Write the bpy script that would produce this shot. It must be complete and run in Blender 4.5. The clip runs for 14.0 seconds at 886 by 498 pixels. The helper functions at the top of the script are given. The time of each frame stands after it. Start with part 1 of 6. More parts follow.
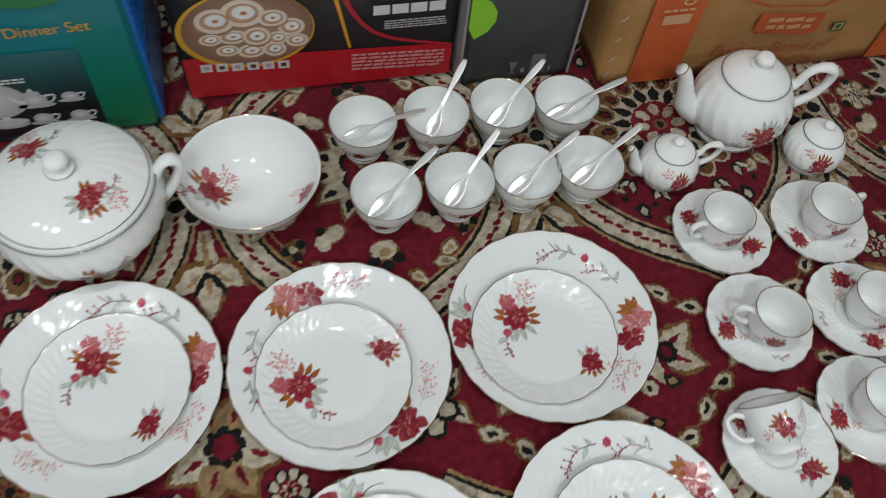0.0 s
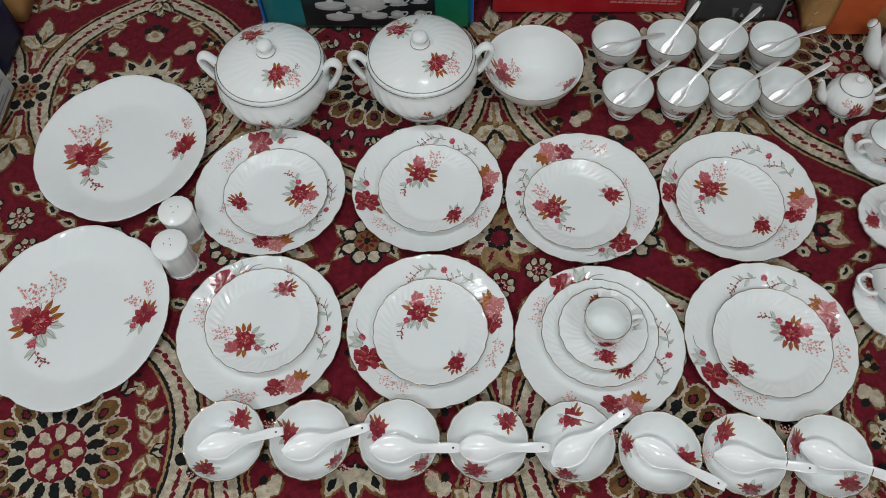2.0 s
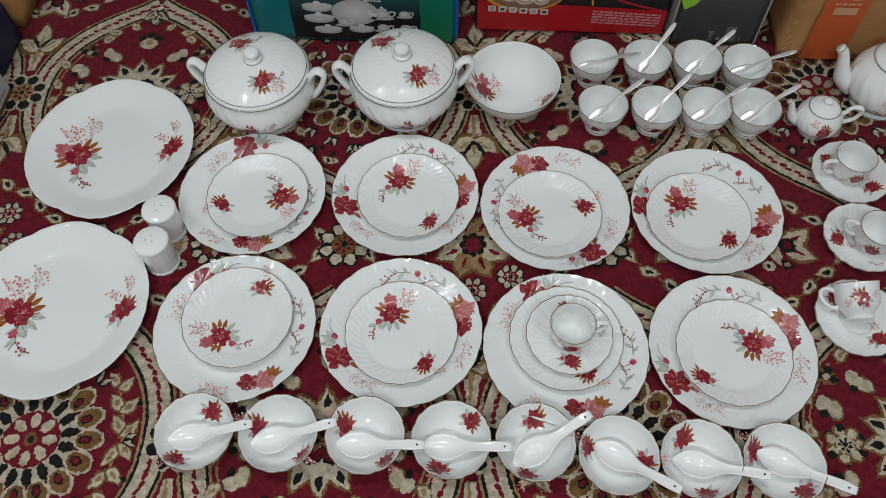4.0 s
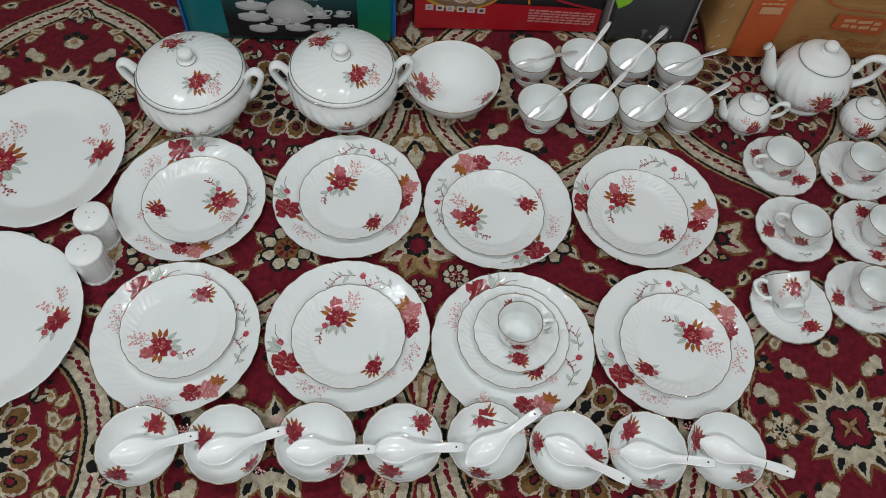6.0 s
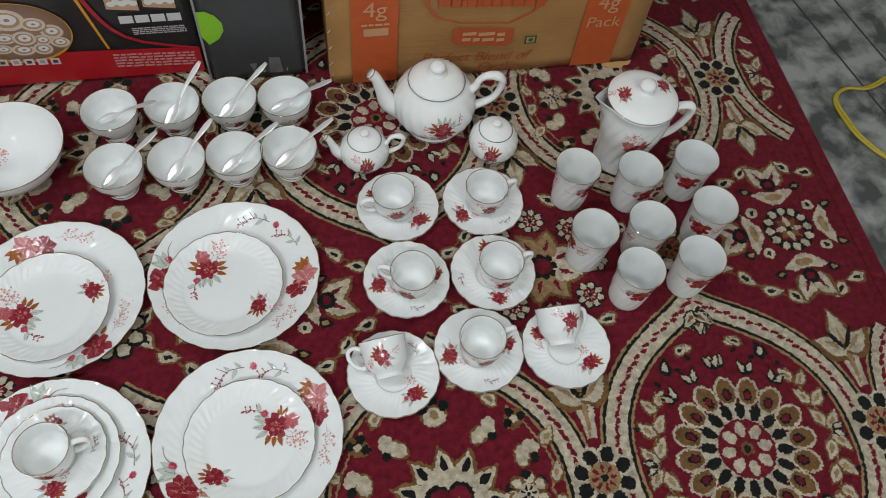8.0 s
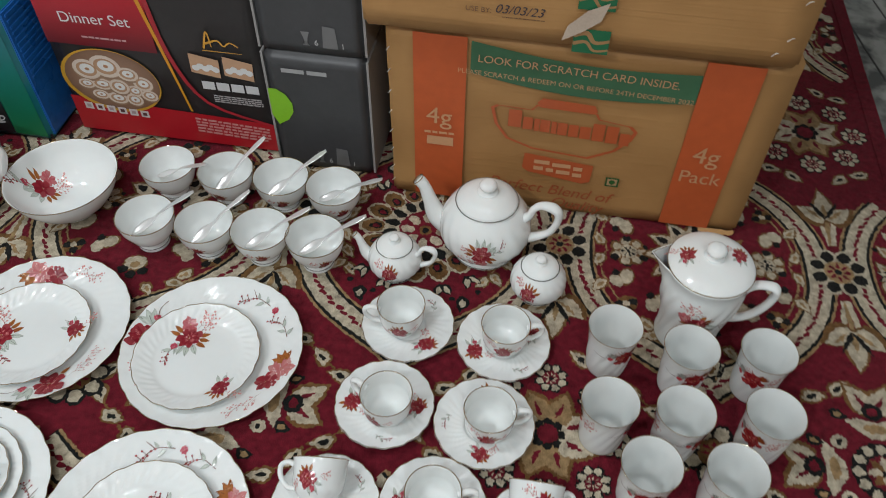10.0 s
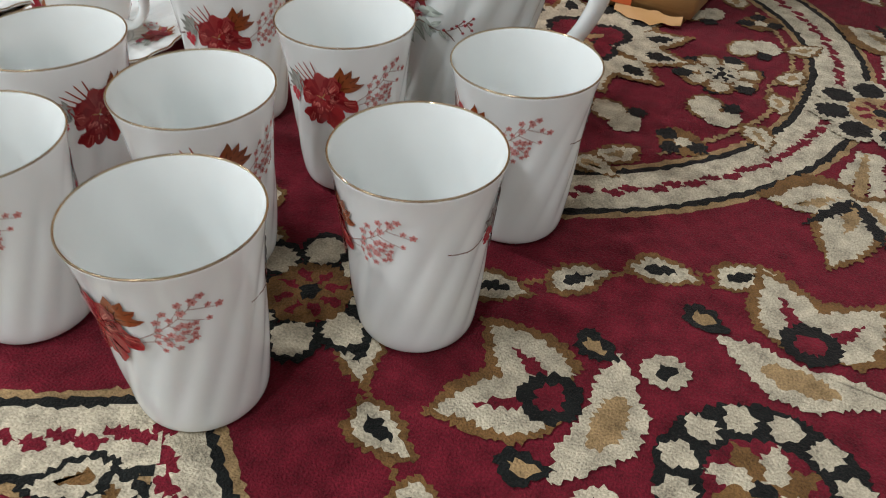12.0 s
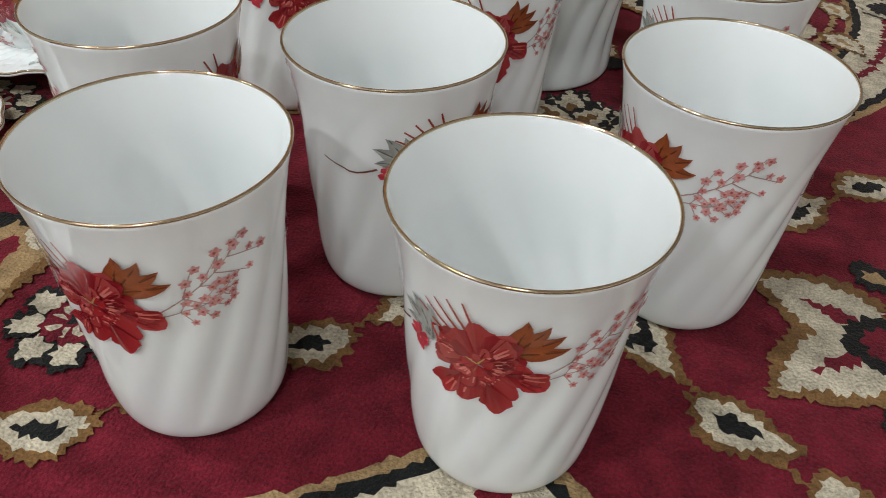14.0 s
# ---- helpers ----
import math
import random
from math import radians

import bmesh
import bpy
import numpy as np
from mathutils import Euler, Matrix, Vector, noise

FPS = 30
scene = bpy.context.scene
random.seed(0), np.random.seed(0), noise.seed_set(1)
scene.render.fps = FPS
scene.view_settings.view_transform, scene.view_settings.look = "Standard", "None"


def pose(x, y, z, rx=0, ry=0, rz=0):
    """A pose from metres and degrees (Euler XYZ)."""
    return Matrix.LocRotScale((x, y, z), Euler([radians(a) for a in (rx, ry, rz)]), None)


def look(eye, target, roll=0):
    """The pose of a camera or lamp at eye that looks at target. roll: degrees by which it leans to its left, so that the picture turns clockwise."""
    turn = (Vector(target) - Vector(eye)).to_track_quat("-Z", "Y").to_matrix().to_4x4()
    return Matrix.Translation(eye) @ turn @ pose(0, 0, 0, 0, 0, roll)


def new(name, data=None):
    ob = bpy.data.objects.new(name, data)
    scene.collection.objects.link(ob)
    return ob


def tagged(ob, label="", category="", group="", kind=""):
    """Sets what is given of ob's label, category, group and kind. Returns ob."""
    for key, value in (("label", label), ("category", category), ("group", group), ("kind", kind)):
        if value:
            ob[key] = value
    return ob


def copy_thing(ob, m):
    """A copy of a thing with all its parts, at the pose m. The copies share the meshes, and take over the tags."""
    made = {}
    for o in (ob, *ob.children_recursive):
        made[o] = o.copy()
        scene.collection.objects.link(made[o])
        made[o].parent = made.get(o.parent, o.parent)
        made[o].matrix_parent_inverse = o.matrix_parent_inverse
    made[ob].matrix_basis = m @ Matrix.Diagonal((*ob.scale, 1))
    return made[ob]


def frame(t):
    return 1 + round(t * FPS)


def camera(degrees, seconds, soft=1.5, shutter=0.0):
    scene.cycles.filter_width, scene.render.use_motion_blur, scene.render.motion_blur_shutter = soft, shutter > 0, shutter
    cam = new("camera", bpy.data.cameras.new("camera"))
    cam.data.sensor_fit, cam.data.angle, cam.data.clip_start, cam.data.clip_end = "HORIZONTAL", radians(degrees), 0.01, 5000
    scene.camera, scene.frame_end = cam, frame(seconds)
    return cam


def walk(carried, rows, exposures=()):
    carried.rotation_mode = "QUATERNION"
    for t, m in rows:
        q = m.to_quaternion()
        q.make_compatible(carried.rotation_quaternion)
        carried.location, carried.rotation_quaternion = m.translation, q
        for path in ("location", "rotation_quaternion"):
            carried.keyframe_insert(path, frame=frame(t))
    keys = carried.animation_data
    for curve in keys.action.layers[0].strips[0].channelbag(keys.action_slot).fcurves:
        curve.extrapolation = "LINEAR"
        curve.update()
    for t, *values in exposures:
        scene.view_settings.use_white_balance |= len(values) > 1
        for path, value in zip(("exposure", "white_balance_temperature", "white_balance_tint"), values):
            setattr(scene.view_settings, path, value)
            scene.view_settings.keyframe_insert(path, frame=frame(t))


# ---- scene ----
# ---- camera ----
cam = camera(58.7, 14.0, soft=0.9, shutter=0.2)
PATH = [
    (0, (0.241, -0.011, 0.908), (0.555, 0.874, -0.616), 8.7),
    (0.5, (0.090, -0.178, 1.047), (0.306, 0.677, -0.510), 5.5),
    (1, (-0.021, -0.286, 1.146), (0.053, 0.551, -0.435), 0.3),
    (1.5, (0.017, -0.349, 1.175), (0.014, 0.498, -0.402), -1.2),
    (2, (0.071, -0.380, 1.194), (0.013, 0.480, -0.376), -2.9),
    (2.2, (0.079, -0.390, 1.209), (0.009, 0.475, -0.355), -3.2),
    (4.3, (0.123, -0.427, 1.205), (0.067, 0.486, -0.335), -0.9),
    (4.5, (0.118, -0.421, 1.204), (0.089, 0.493, -0.336), 0.4),
    (5, (0.108, -0.422, 1.209), (0.138, 0.490, -0.330), 3.1),
    (5.5, (0.099, -0.434, 1.209), (0.158, 0.474, -0.332), 4.6),
    (6, (0.101, -0.415, 1.209), (0.188, 0.486, -0.336), 5.4),
    (6.5, (0.186, -0.383, 1.205), (0.300, 0.519, -0.337), 5.6),
    (7, (0.422, -0.350, 1.181), (0.606, 0.550, -0.354), 7.3),
    (7.5, (0.580, -0.304, 1.172), (0.844, 0.569, -0.367), 8.8),
    (7.7, (0.624, -0.265, 1.161), (0.898, 0.597, -0.383), 8.6),
    (9.8, (0.944, -0.243, 1.041), (0.850, 0.881, -0.348), 1.6),
    (10, (0.975, -0.216, 1.002), (0.797, 0.945, -0.348), 1.0),
    (10.5, (1.142, -0.068, 0.902), (0.698, 1.106, -0.374), -1.4),
    (11, (1.384, 0.013, 0.740), (0.594, 1.214, -0.645), -4.3),
    (11.5, (1.4888, 0.1017, 0.4347), (0.7405, 1.2266, -0.7546), -0.96),
    (12, (1.4793, 0.1212, 0.2798), (0.7862, 1.3122, -0.8783), 2.24),
    (12.5, (1.4201, 0.1386, 0.2395), (0.8283, 1.4131, -0.8854), 4.31),
    (13, (1.3421, 0.1345, 0.2318), (0.8824, 1.4603, -0.8955), 4.35),
    (13.5, (1.3124, 0.1128, 0.2161), (0.9569, 1.4544, -0.9301), 3.56),
    (14, (1.2864, 0.1006, 0.2189), (0.9930, 1.4399, -0.9474), 3.19),
]
walk(cam, [(t, look(eye, target, roll)) for t, eye, target, roll in PATH],
     exposures=[(0, 0.0), (1.0, -0.18), (5.0, -0.22), (6.5, -0.12), (7.5, 0.03), (9.8, 0.12), (10.5, 0.26), (11.0, 0.36), (11.5, 0.40), (12.0, 0.80), (12.5, 0.86), (14.0, 0.71)])

# ---- world and light ----
world = bpy.data.worlds.new("world")
scene.world = world
world.use_nodes = True
world.node_tree.nodes["Background"].inputs[0].default_value = (0.8, 0.85, 0.9, 1)
world.node_tree.nodes["Background"].inputs[1].default_value = 0.02
LAMP_WATTS = 6.3
LAMP_COLOUR = (0.92, 0.965, 1.0)
# ceiling downlights, in pairs: x, y, share of the watts
LAMPS = [(-1.35, 0.10, 1.35), (0.10, 0.15, 1.15), (1.25, -0.45, 0.40), (-0.30, -1.60, 2.7), (1.45, -1.80, 1.7)]


# ---- materials ----
def nodes_of(name):
    m = bpy.data.materials.new(name)
    m.use_nodes = True
    return m, m.node_tree.nodes, m.node_tree.links, m.node_tree.nodes["Principled BSDF"]


def mat(name, colour, rough=0.5, metal=0.0, vary=0.08, scale=30.0, bump=0.0, bump_scale=200.0, attr=False, shine=0.5, sheen=0.0):
    """Procedural surface: base colour varied at two scales, roughness wear and a fine relief."""
    m, n, l, b = nodes_of(name)
    b.inputs["Metallic"].default_value = metal
    b.inputs["Specular IOR Level"].default_value = shine
    if sheen:
        b.inputs["Sheen Weight"].default_value, b.inputs["Sheen Roughness"].default_value = sheen, 0.45
        b.inputs["Sheen Tint"].default_value = (0.85, 0.60, 0.58, 1)
    co = n.new("ShaderNodeTexCoord")
    big = n.new("ShaderNodeTexNoise")
    big.inputs["Scale"].default_value, big.inputs["Detail"].default_value = scale, 3
    fine = n.new("ShaderNodeTexNoise")
    fine.inputs["Scale"].default_value, fine.inputs["Detail"].default_value = scale * 9, 4
    add = n.new("ShaderNodeMath")
    add.operation = "ADD"
    ramp = n.new("ShaderNodeMapRange")
    ramp.inputs["From Min"].default_value, ramp.inputs["From Max"].default_value = 0.6, 1.4
    ramp.inputs["To Min"].default_value, ramp.inputs["To Max"].default_value = 1 - vary, 1 + vary
    mix = n.new("ShaderNodeVectorMath")
    mix.operation = "SCALE"
    l.new(co.outputs["Object"], big.inputs["Vector"])
    l.new(co.outputs["Object"], fine.inputs["Vector"])
    l.new(big.outputs["Fac"], add.inputs[0])
    l.new(fine.outputs["Fac"], add.inputs[1])
    l.new(add.outputs[0], ramp.inputs["Value"])
    if attr:
        a = n.new("ShaderNodeAttribute")
        a.attribute_name = "Col"
        l.new(a.outputs["Color"], mix.inputs[0])
    else:
        mix.inputs[0].default_value = colour
    l.new(ramp.outputs["Result"], mix.inputs["Scale"])
    l.new(mix.outputs["Vector"], b.inputs["Base Color"])
    rr = n.new("ShaderNodeMapRange")
    rr.inputs["To Min"].default_value, rr.inputs["To Max"].default_value = rough * 0.85, min(1, rough * 1.15)
    l.new(big.outputs["Fac"], rr.inputs["Value"])
    l.new(rr.outputs["Result"], b.inputs["Roughness"])
    if bump:
        tex = n.new("ShaderNodeTexNoise")
        tex.inputs["Scale"].default_value, tex.inputs["Detail"].default_value = bump_scale, 3
        bp = n.new("ShaderNodeBump")
        bp.inputs["Strength"].default_value, bp.inputs["Distance"].default_value = bump, 0.003
        l.new(co.outputs["Object"], tex.inputs["Vector"])
        l.new(tex.outputs["Fac"], bp.inputs["Height"])
        l.new(bp.outputs["Normal"], b.inputs["Normal"])
    return m


PORCELAIN = mat("porcelain", (0.80, 0.82, 0.802), 0.05, vary=0.012, scale=12)
glaze = PORCELAIN.node_tree.nodes["Principled BSDF"]
glaze.inputs["Subsurface Weight"].default_value, glaze.inputs["Subsurface Scale"].default_value = 0.25, 0.012
glaze.inputs["Subsurface Radius"].default_value = (1.0, 0.80, 0.74)
GILT = mat("gilt", (0.55, 0.43, 0.28), 0.10, 1.0, vary=0.12, scale=60)
GREYLINE = mat("silver_grey_line", (0.30, 0.30, 0.27), 0.25, 0.7, vary=0.1, scale=60)
STEEL = mat("steel", (0.90, 0.90, 0.89), 0.30, 0.60, vary=0.04, scale=60)
MELAMINE = mat("white_glaze", (0.82, 0.83, 0.82), 0.16, vary=0.012, scale=20)
PRINT = mat("print", (1, 1, 1), 0.16, vary=0.14, scale=220, attr=True)
PILE = mat("carpet_pile", (0.130, 0.0102, 0.0190), 0.95, vary=0.60, scale=90, bump=0.7, bump_scale=800, shine=0.06, sheen=0.07)
WEAVE = mat("carpet_motif_pile", (1, 1, 1), 0.95, vary=0.60, scale=90, bump=0.7, bump_scale=800, attr=True, shine=0.06, sheen=0.07)
INK = mat("printed_card", (1, 1, 1), 0.38, vary=0.05, scale=20, attr=True)
# near-black, the shade inside small holes given as colour
HOLE_SHADE = mat("hole_shade", (0.01, 0.01, 0.01), 0.6, vary=0.1)
WALL = mat("wall_paint", (0.74, 0.74, 0.72), 0.8, vary=0.04, scale=3, bump=0.1, bump_scale=80)
CEIL = mat("ceiling_paint", (0.82, 0.82, 0.81), 0.85, vary=0.03, scale=3, bump=0.1, bump_scale=80)


def marble():
    m, n, l, b = nodes_of("grey_marble")
    co = n.new("ShaderNodeTexCoord")
    a = n.new("ShaderNodeTexNoise")
    a.inputs["Scale"].default_value, a.inputs["Detail"].default_value, a.inputs["Distortion"].default_value = 16, 9, 0.3
    r = n.new("ShaderNodeValToRGB")
    r.color_ramp.elements[0].position, r.color_ramp.elements[0].color = 0.40, (0.07, 0.075, 0.072, 1)
    r.color_ramp.elements[1].position, r.color_ramp.elements[1].color = 0.62, (0.30, 0.31, 0.29, 1)
    l.new(co.outputs["Object"], a.inputs["Vector"])
    l.new(a.outputs["Fac"], r.inputs["Fac"])
    l.new(r.outputs["Color"], b.inputs["Base Color"])
    b.inputs["Roughness"].default_value = 0.22
    return m


def cardboard():
    m, n, l, b = nodes_of("cardboard")
    co = n.new("ShaderNodeTexCoord")
    mp = n.new("ShaderNodeMapping")
    mp.inputs["Scale"].default_value = (3, 3, 260)
    flute = n.new("ShaderNodeTexNoise")
    flute.inputs["Scale"].default_value, flute.inputs["Detail"].default_value = 1.0, 1
    stain = n.new("ShaderNodeTexNoise")
    stain.inputs["Scale"].default_value, stain.inputs["Detail"].default_value = 7, 6
    r = n.new("ShaderNodeValToRGB")
    r.color_ramp.elements[0].position, r.color_ramp.elements[0].color = 0.3, (0.36, 0.185, 0.062, 1)
    r.color_ramp.elements[1].position, r.color_ramp.elements[1].color = 0.75, (0.47, 0.255, 0.092, 1)
    bp = n.new("ShaderNodeBump")
    bp.inputs["Strength"].default_value, bp.inputs["Distance"].default_value = 0.25, 0.002
    l.new(co.outputs["Object"], mp.inputs["Vector"])
    l.new(mp.outputs["Vector"], flute.inputs["Vector"])
    l.new(co.outputs["Object"], stain.inputs["Vector"])
    l.new(stain.outputs["Fac"], r.inputs["Fac"])
    l.new(r.outputs["Color"], b.inputs["Base Color"])
    l.new(flute.outputs["Fac"], bp.inputs["Height"])
    l.new(bp.outputs["Normal"], b.inputs["Normal"])
    b.inputs["Roughness"].default_value = 0.62
    return m


MARBLE, CARD = marble(), cardboard()


def glow(name, colour, strength):
    m, n, l, b = nodes_of(name)
    b.inputs["Emission Color"].default_value = (*colour, 1)
    b.inputs["Emission Strength"].default_value = strength
    return m


TUBE = glow("lit_tube", LAMP_COLOUR, 14.0)


# ---- mesh helpers ----
def obj(name, bm, material, smooth=True):
    me = bpy.data.meshes.new(name)
    bm.to_mesh(me)
    bm.free()
    if smooth:
        me.shade_smooth()
    me.materials.append(material)
    return new(name, me)


def part(name, bm, material, parent, label="", smooth=True):
    ob = obj(name, bm, material, smooth)
    ob.parent = parent
    return tagged(ob, label)


def box(bm, x0, x1, y0, y1, z0, z1, bevel=0.0):
    b2 = bmesh.new()
    bmesh.ops.create_cube(b2, size=1)
    for v in b2.verts:
        v.co = Vector((x0 + (v.co.x + 0.5) * (x1 - x0), y0 + (v.co.y + 0.5) * (y1 - y0), z0 + (v.co.z + 0.5) * (z1 - z0)))
    if bevel:
        bmesh.ops.bevel(b2, geom=b2.edges[:], offset=bevel, segments=2, affect="EDGES")
    me = bpy.data.meshes.new("tmp")
    b2.to_mesh(me)
    b2.free()
    bm.from_mesh(me)
    bpy.data.meshes.remove(me)
    return bm


def boxed(*a):
    return box(bmesh.new(), *a)


def curve(points, steps=5):
    """Catmull-Rom through the points."""
    p = [Vector(q) for q in points]
    out = []
    for i in range(len(p) - 1):
        a, b, c, d = p[max(i - 1, 0)], p[i], p[i + 1], p[min(i + 2, len(p) - 1)]
        for k in range(steps):
            t = k / steps
            out.append(0.5 * (2 * b + (c - a) * t + (2 * a - 5 * b + 4 * c - d) * t * t + (3 * b - a - 3 * c + d) * t ** 3))
    out.append(p[-1])
    return out


def profile(points, steps=4):
    return [(max(q[0], 0.0), q[1]) for q in curve([(r, z, 0) for r, z in points], steps)]


def lathe(prof, n=72, shape=None, closed=False):
    """Turns a profile of (r, z) round z; shape(a, r, z) may return a moved (r, z)."""
    bm = bmesh.new()
    rings = []
    for r, z in prof:
        if r < 1e-5:
            rings.append([bm.verts.new((0, 0, z))])
            continue
        ring = []
        for i in range(n):
            a = 2 * math.pi * i / n
            rr, zz = shape(a, r, z) if shape else (r, z)
            ring.append(bm.verts.new((rr * math.cos(a), rr * math.sin(a), zz)))
        rings.append(ring)
    pairs = list(zip(rings, rings[1:])) + ([(rings[-1], rings[0])] if closed else [])
    for p, q in pairs:
        for i in range(n):
            j = (i + 1) % n
            if len(p) == 1 and len(q) == 1:
                continue
            if len(p) == 1:
                bm.faces.new((p[0], q[i], q[j]))
            elif len(q) == 1:
                bm.faces.new((p[i], q[0], p[j]))
            else:
                bm.faces.new((p[i], q[i], q[j], p[j]))
    bmesh.ops.recalc_face_normals(bm, faces=bm.faces[:])
    return bm


def ring(r, z, thick, n=72, shape=None):
    prof = [(r + thick * math.cos(k * math.pi / 3), z + thick * math.sin(k * math.pi / 3)) for k in range(6)]
    if not shape:
        return lathe(prof, n, None, True)

    def moved(a, rr, zz):
        br, bz = shape(a, r, z)
        return rr + br - r, zz + bz - z
    return lathe(prof, n, moved, True)


def tube(points, radii, n=10, flat=1.0, steps=5, bm=None):
    """A closed tube through the points; radii along it; flat squeezes it across."""
    bm = bm or bmesh.new()
    path = curve(points, steps)
    m = len(path)
    rr = [float(v) for v in np.interp(np.linspace(0, 1, m), np.linspace(0, 1, len(radii)), radii)]
    rings, side = [], None
    for i, p in enumerate(path):
        d = (path[min(i + 1, m - 1)] - path[max(i - 1, 0)]).normalized()
        if side is None:
            side = d.cross(Vector((0, 1, 0.01))).normalized()
        side = (side - d * side.dot(d)).normalized()
        up = d.cross(side)
        rings.append([bm.verts.new(p + rr[i] * (math.cos(2 * math.pi * k / n) * side + flat * math.sin(2 * math.pi * k / n) * up)) for k in range(n)])
    for p, q in zip(rings, rings[1:]):
        for i in range(n):
            bm.faces.new((p[i], p[(i + 1) % n], q[(i + 1) % n], q[i]))
    bm.faces.new(rings[0][::-1])
    bm.faces.new(rings[-1])
    bmesh.ops.recalc_face_normals(bm, faces=bm.faces[:])
    return bm


class Ink:
    """Flat coloured shapes that are laid on a surface, each a little above the one before."""

    def __init__(self):
        self.verts, self.faces, self.cols = [], [], []

    def poly(self, pts, colour, centre=None, inner=None):
        """A fan round its middle; inner: the middle's colour."""
        pts = list(pts)
        c = centre or (sum(p[0] for p in pts) / len(pts), sum(p[1] for p in pts) / len(pts))
        k = len(self.verts)
        self.verts += [(c[0], c[1], len(self.faces))] + [(p[0], p[1], len(self.faces)) for p in pts]
        self.cols += [inner or colour] + [colour] * len(pts)
        self.faces.append([(k, k + 1 + i, k + 1 + (i + 1) % len(pts)) for i in range(len(pts))])

    def strip(self, left, right, colour):
        k, m = len(self.verts), len(left)
        lay = len(self.faces)
        self.verts += [(p[0], p[1], lay) for p in left] + [(p[0], p[1], lay) for p in right]
        self.cols += [colour] * (2 * m)
        self.faces.append([(k + i, k + i + 1, k + m + i + 1, k + m + i) for i in range(m - 1)])

    def fade(self, x0, x1, z0, z1, colours):
        """A panel whose colour runs through the colours from z0 to z1."""
        k, m, lay = len(self.verts), len(colours), len(self.faces)
        for i, c in enumerate(colours):
            z = z0 + (z1 - z0) * i / (m - 1)
            self.verts += [(x0, z, lay), (x1, z, lay)]
            self.cols += [c, c]
        self.faces.append([(k + 2 * i, k + 2 * i + 1, k + 2 * i + 3, k + 2 * i + 2) for i in range(m - 1)])

    def line(self, pts, w, colour):
        path = curve([(p[0], p[1], 0) for p in pts], 4)
        left, right = [], []
        for i, p in enumerate(path):
            d = (path[min(i + 1, len(path) - 1)] - path[max(i - 1, 0)]).normalized()
            ww = w * (1 - 0.55 * i / len(path)) / 2
            left.append((p.x - d.y * ww, p.y + d.x * ww))
            right.append((p.x + d.y * ww, p.y - d.x * ww))
        self.strip(left, right, colour)

    def mesh(self, name, place, layers=0, step=0.0000014, base=0.0002):
        """place(u, v, height) gives the spot on the surface."""
        me = bpy.data.meshes.new(name)
        me.from_pydata([place(u, v, base + step * (lay % layers if layers else lay)) for u, v, lay in self.verts], [], [f for fs in self.faces for f in fs])
        ca = me.color_attributes.new("Col", "FLOAT_COLOR", "POINT")
        ca.data.foreach_set("color", np.array([(*c, 1.0) for c in self.cols], dtype=np.float32).ravel())
        me.update()
        return me

    def put(self, name, place, material, parent, label="", **kw):
        me = self.mesh(name, place, **kw)
        me.materials.append(material)
        ob = new(name, me)
        ob.parent = parent
        return tagged(ob, label)


def petal(x, y, a, length, width, n=5, notch=0.0, jag=0.0):
    """A petal's outline from (x, y) towards the angle a."""
    pts = []
    for side in (1, -1):
        for i in range(n):
            t = i / (n - 1) if side == 1 else 1 - i / (n - 1)
            if side == -1 and i == 0 and not notch:
                continue
            if side == -1 and i == n - 1:
                continue
            w = width * 0.5 * math.sin(math.pi * min(1, t * 0.93 + 0.07) ** 0.8) * side
            d = t * length - (notch * length if t == 1 else 0)
            if t == 1:
                w = width * 0.10 * side
            d += random.uniform(-jag, jag)
            pts.append((x + math.cos(a) * d - math.sin(a) * w, y + math.sin(a) * d + math.cos(a) * w))
    return pts


# ---- room ----
ROOM = (-3.2, 3.6, -3.0, 3.4, 2.75)


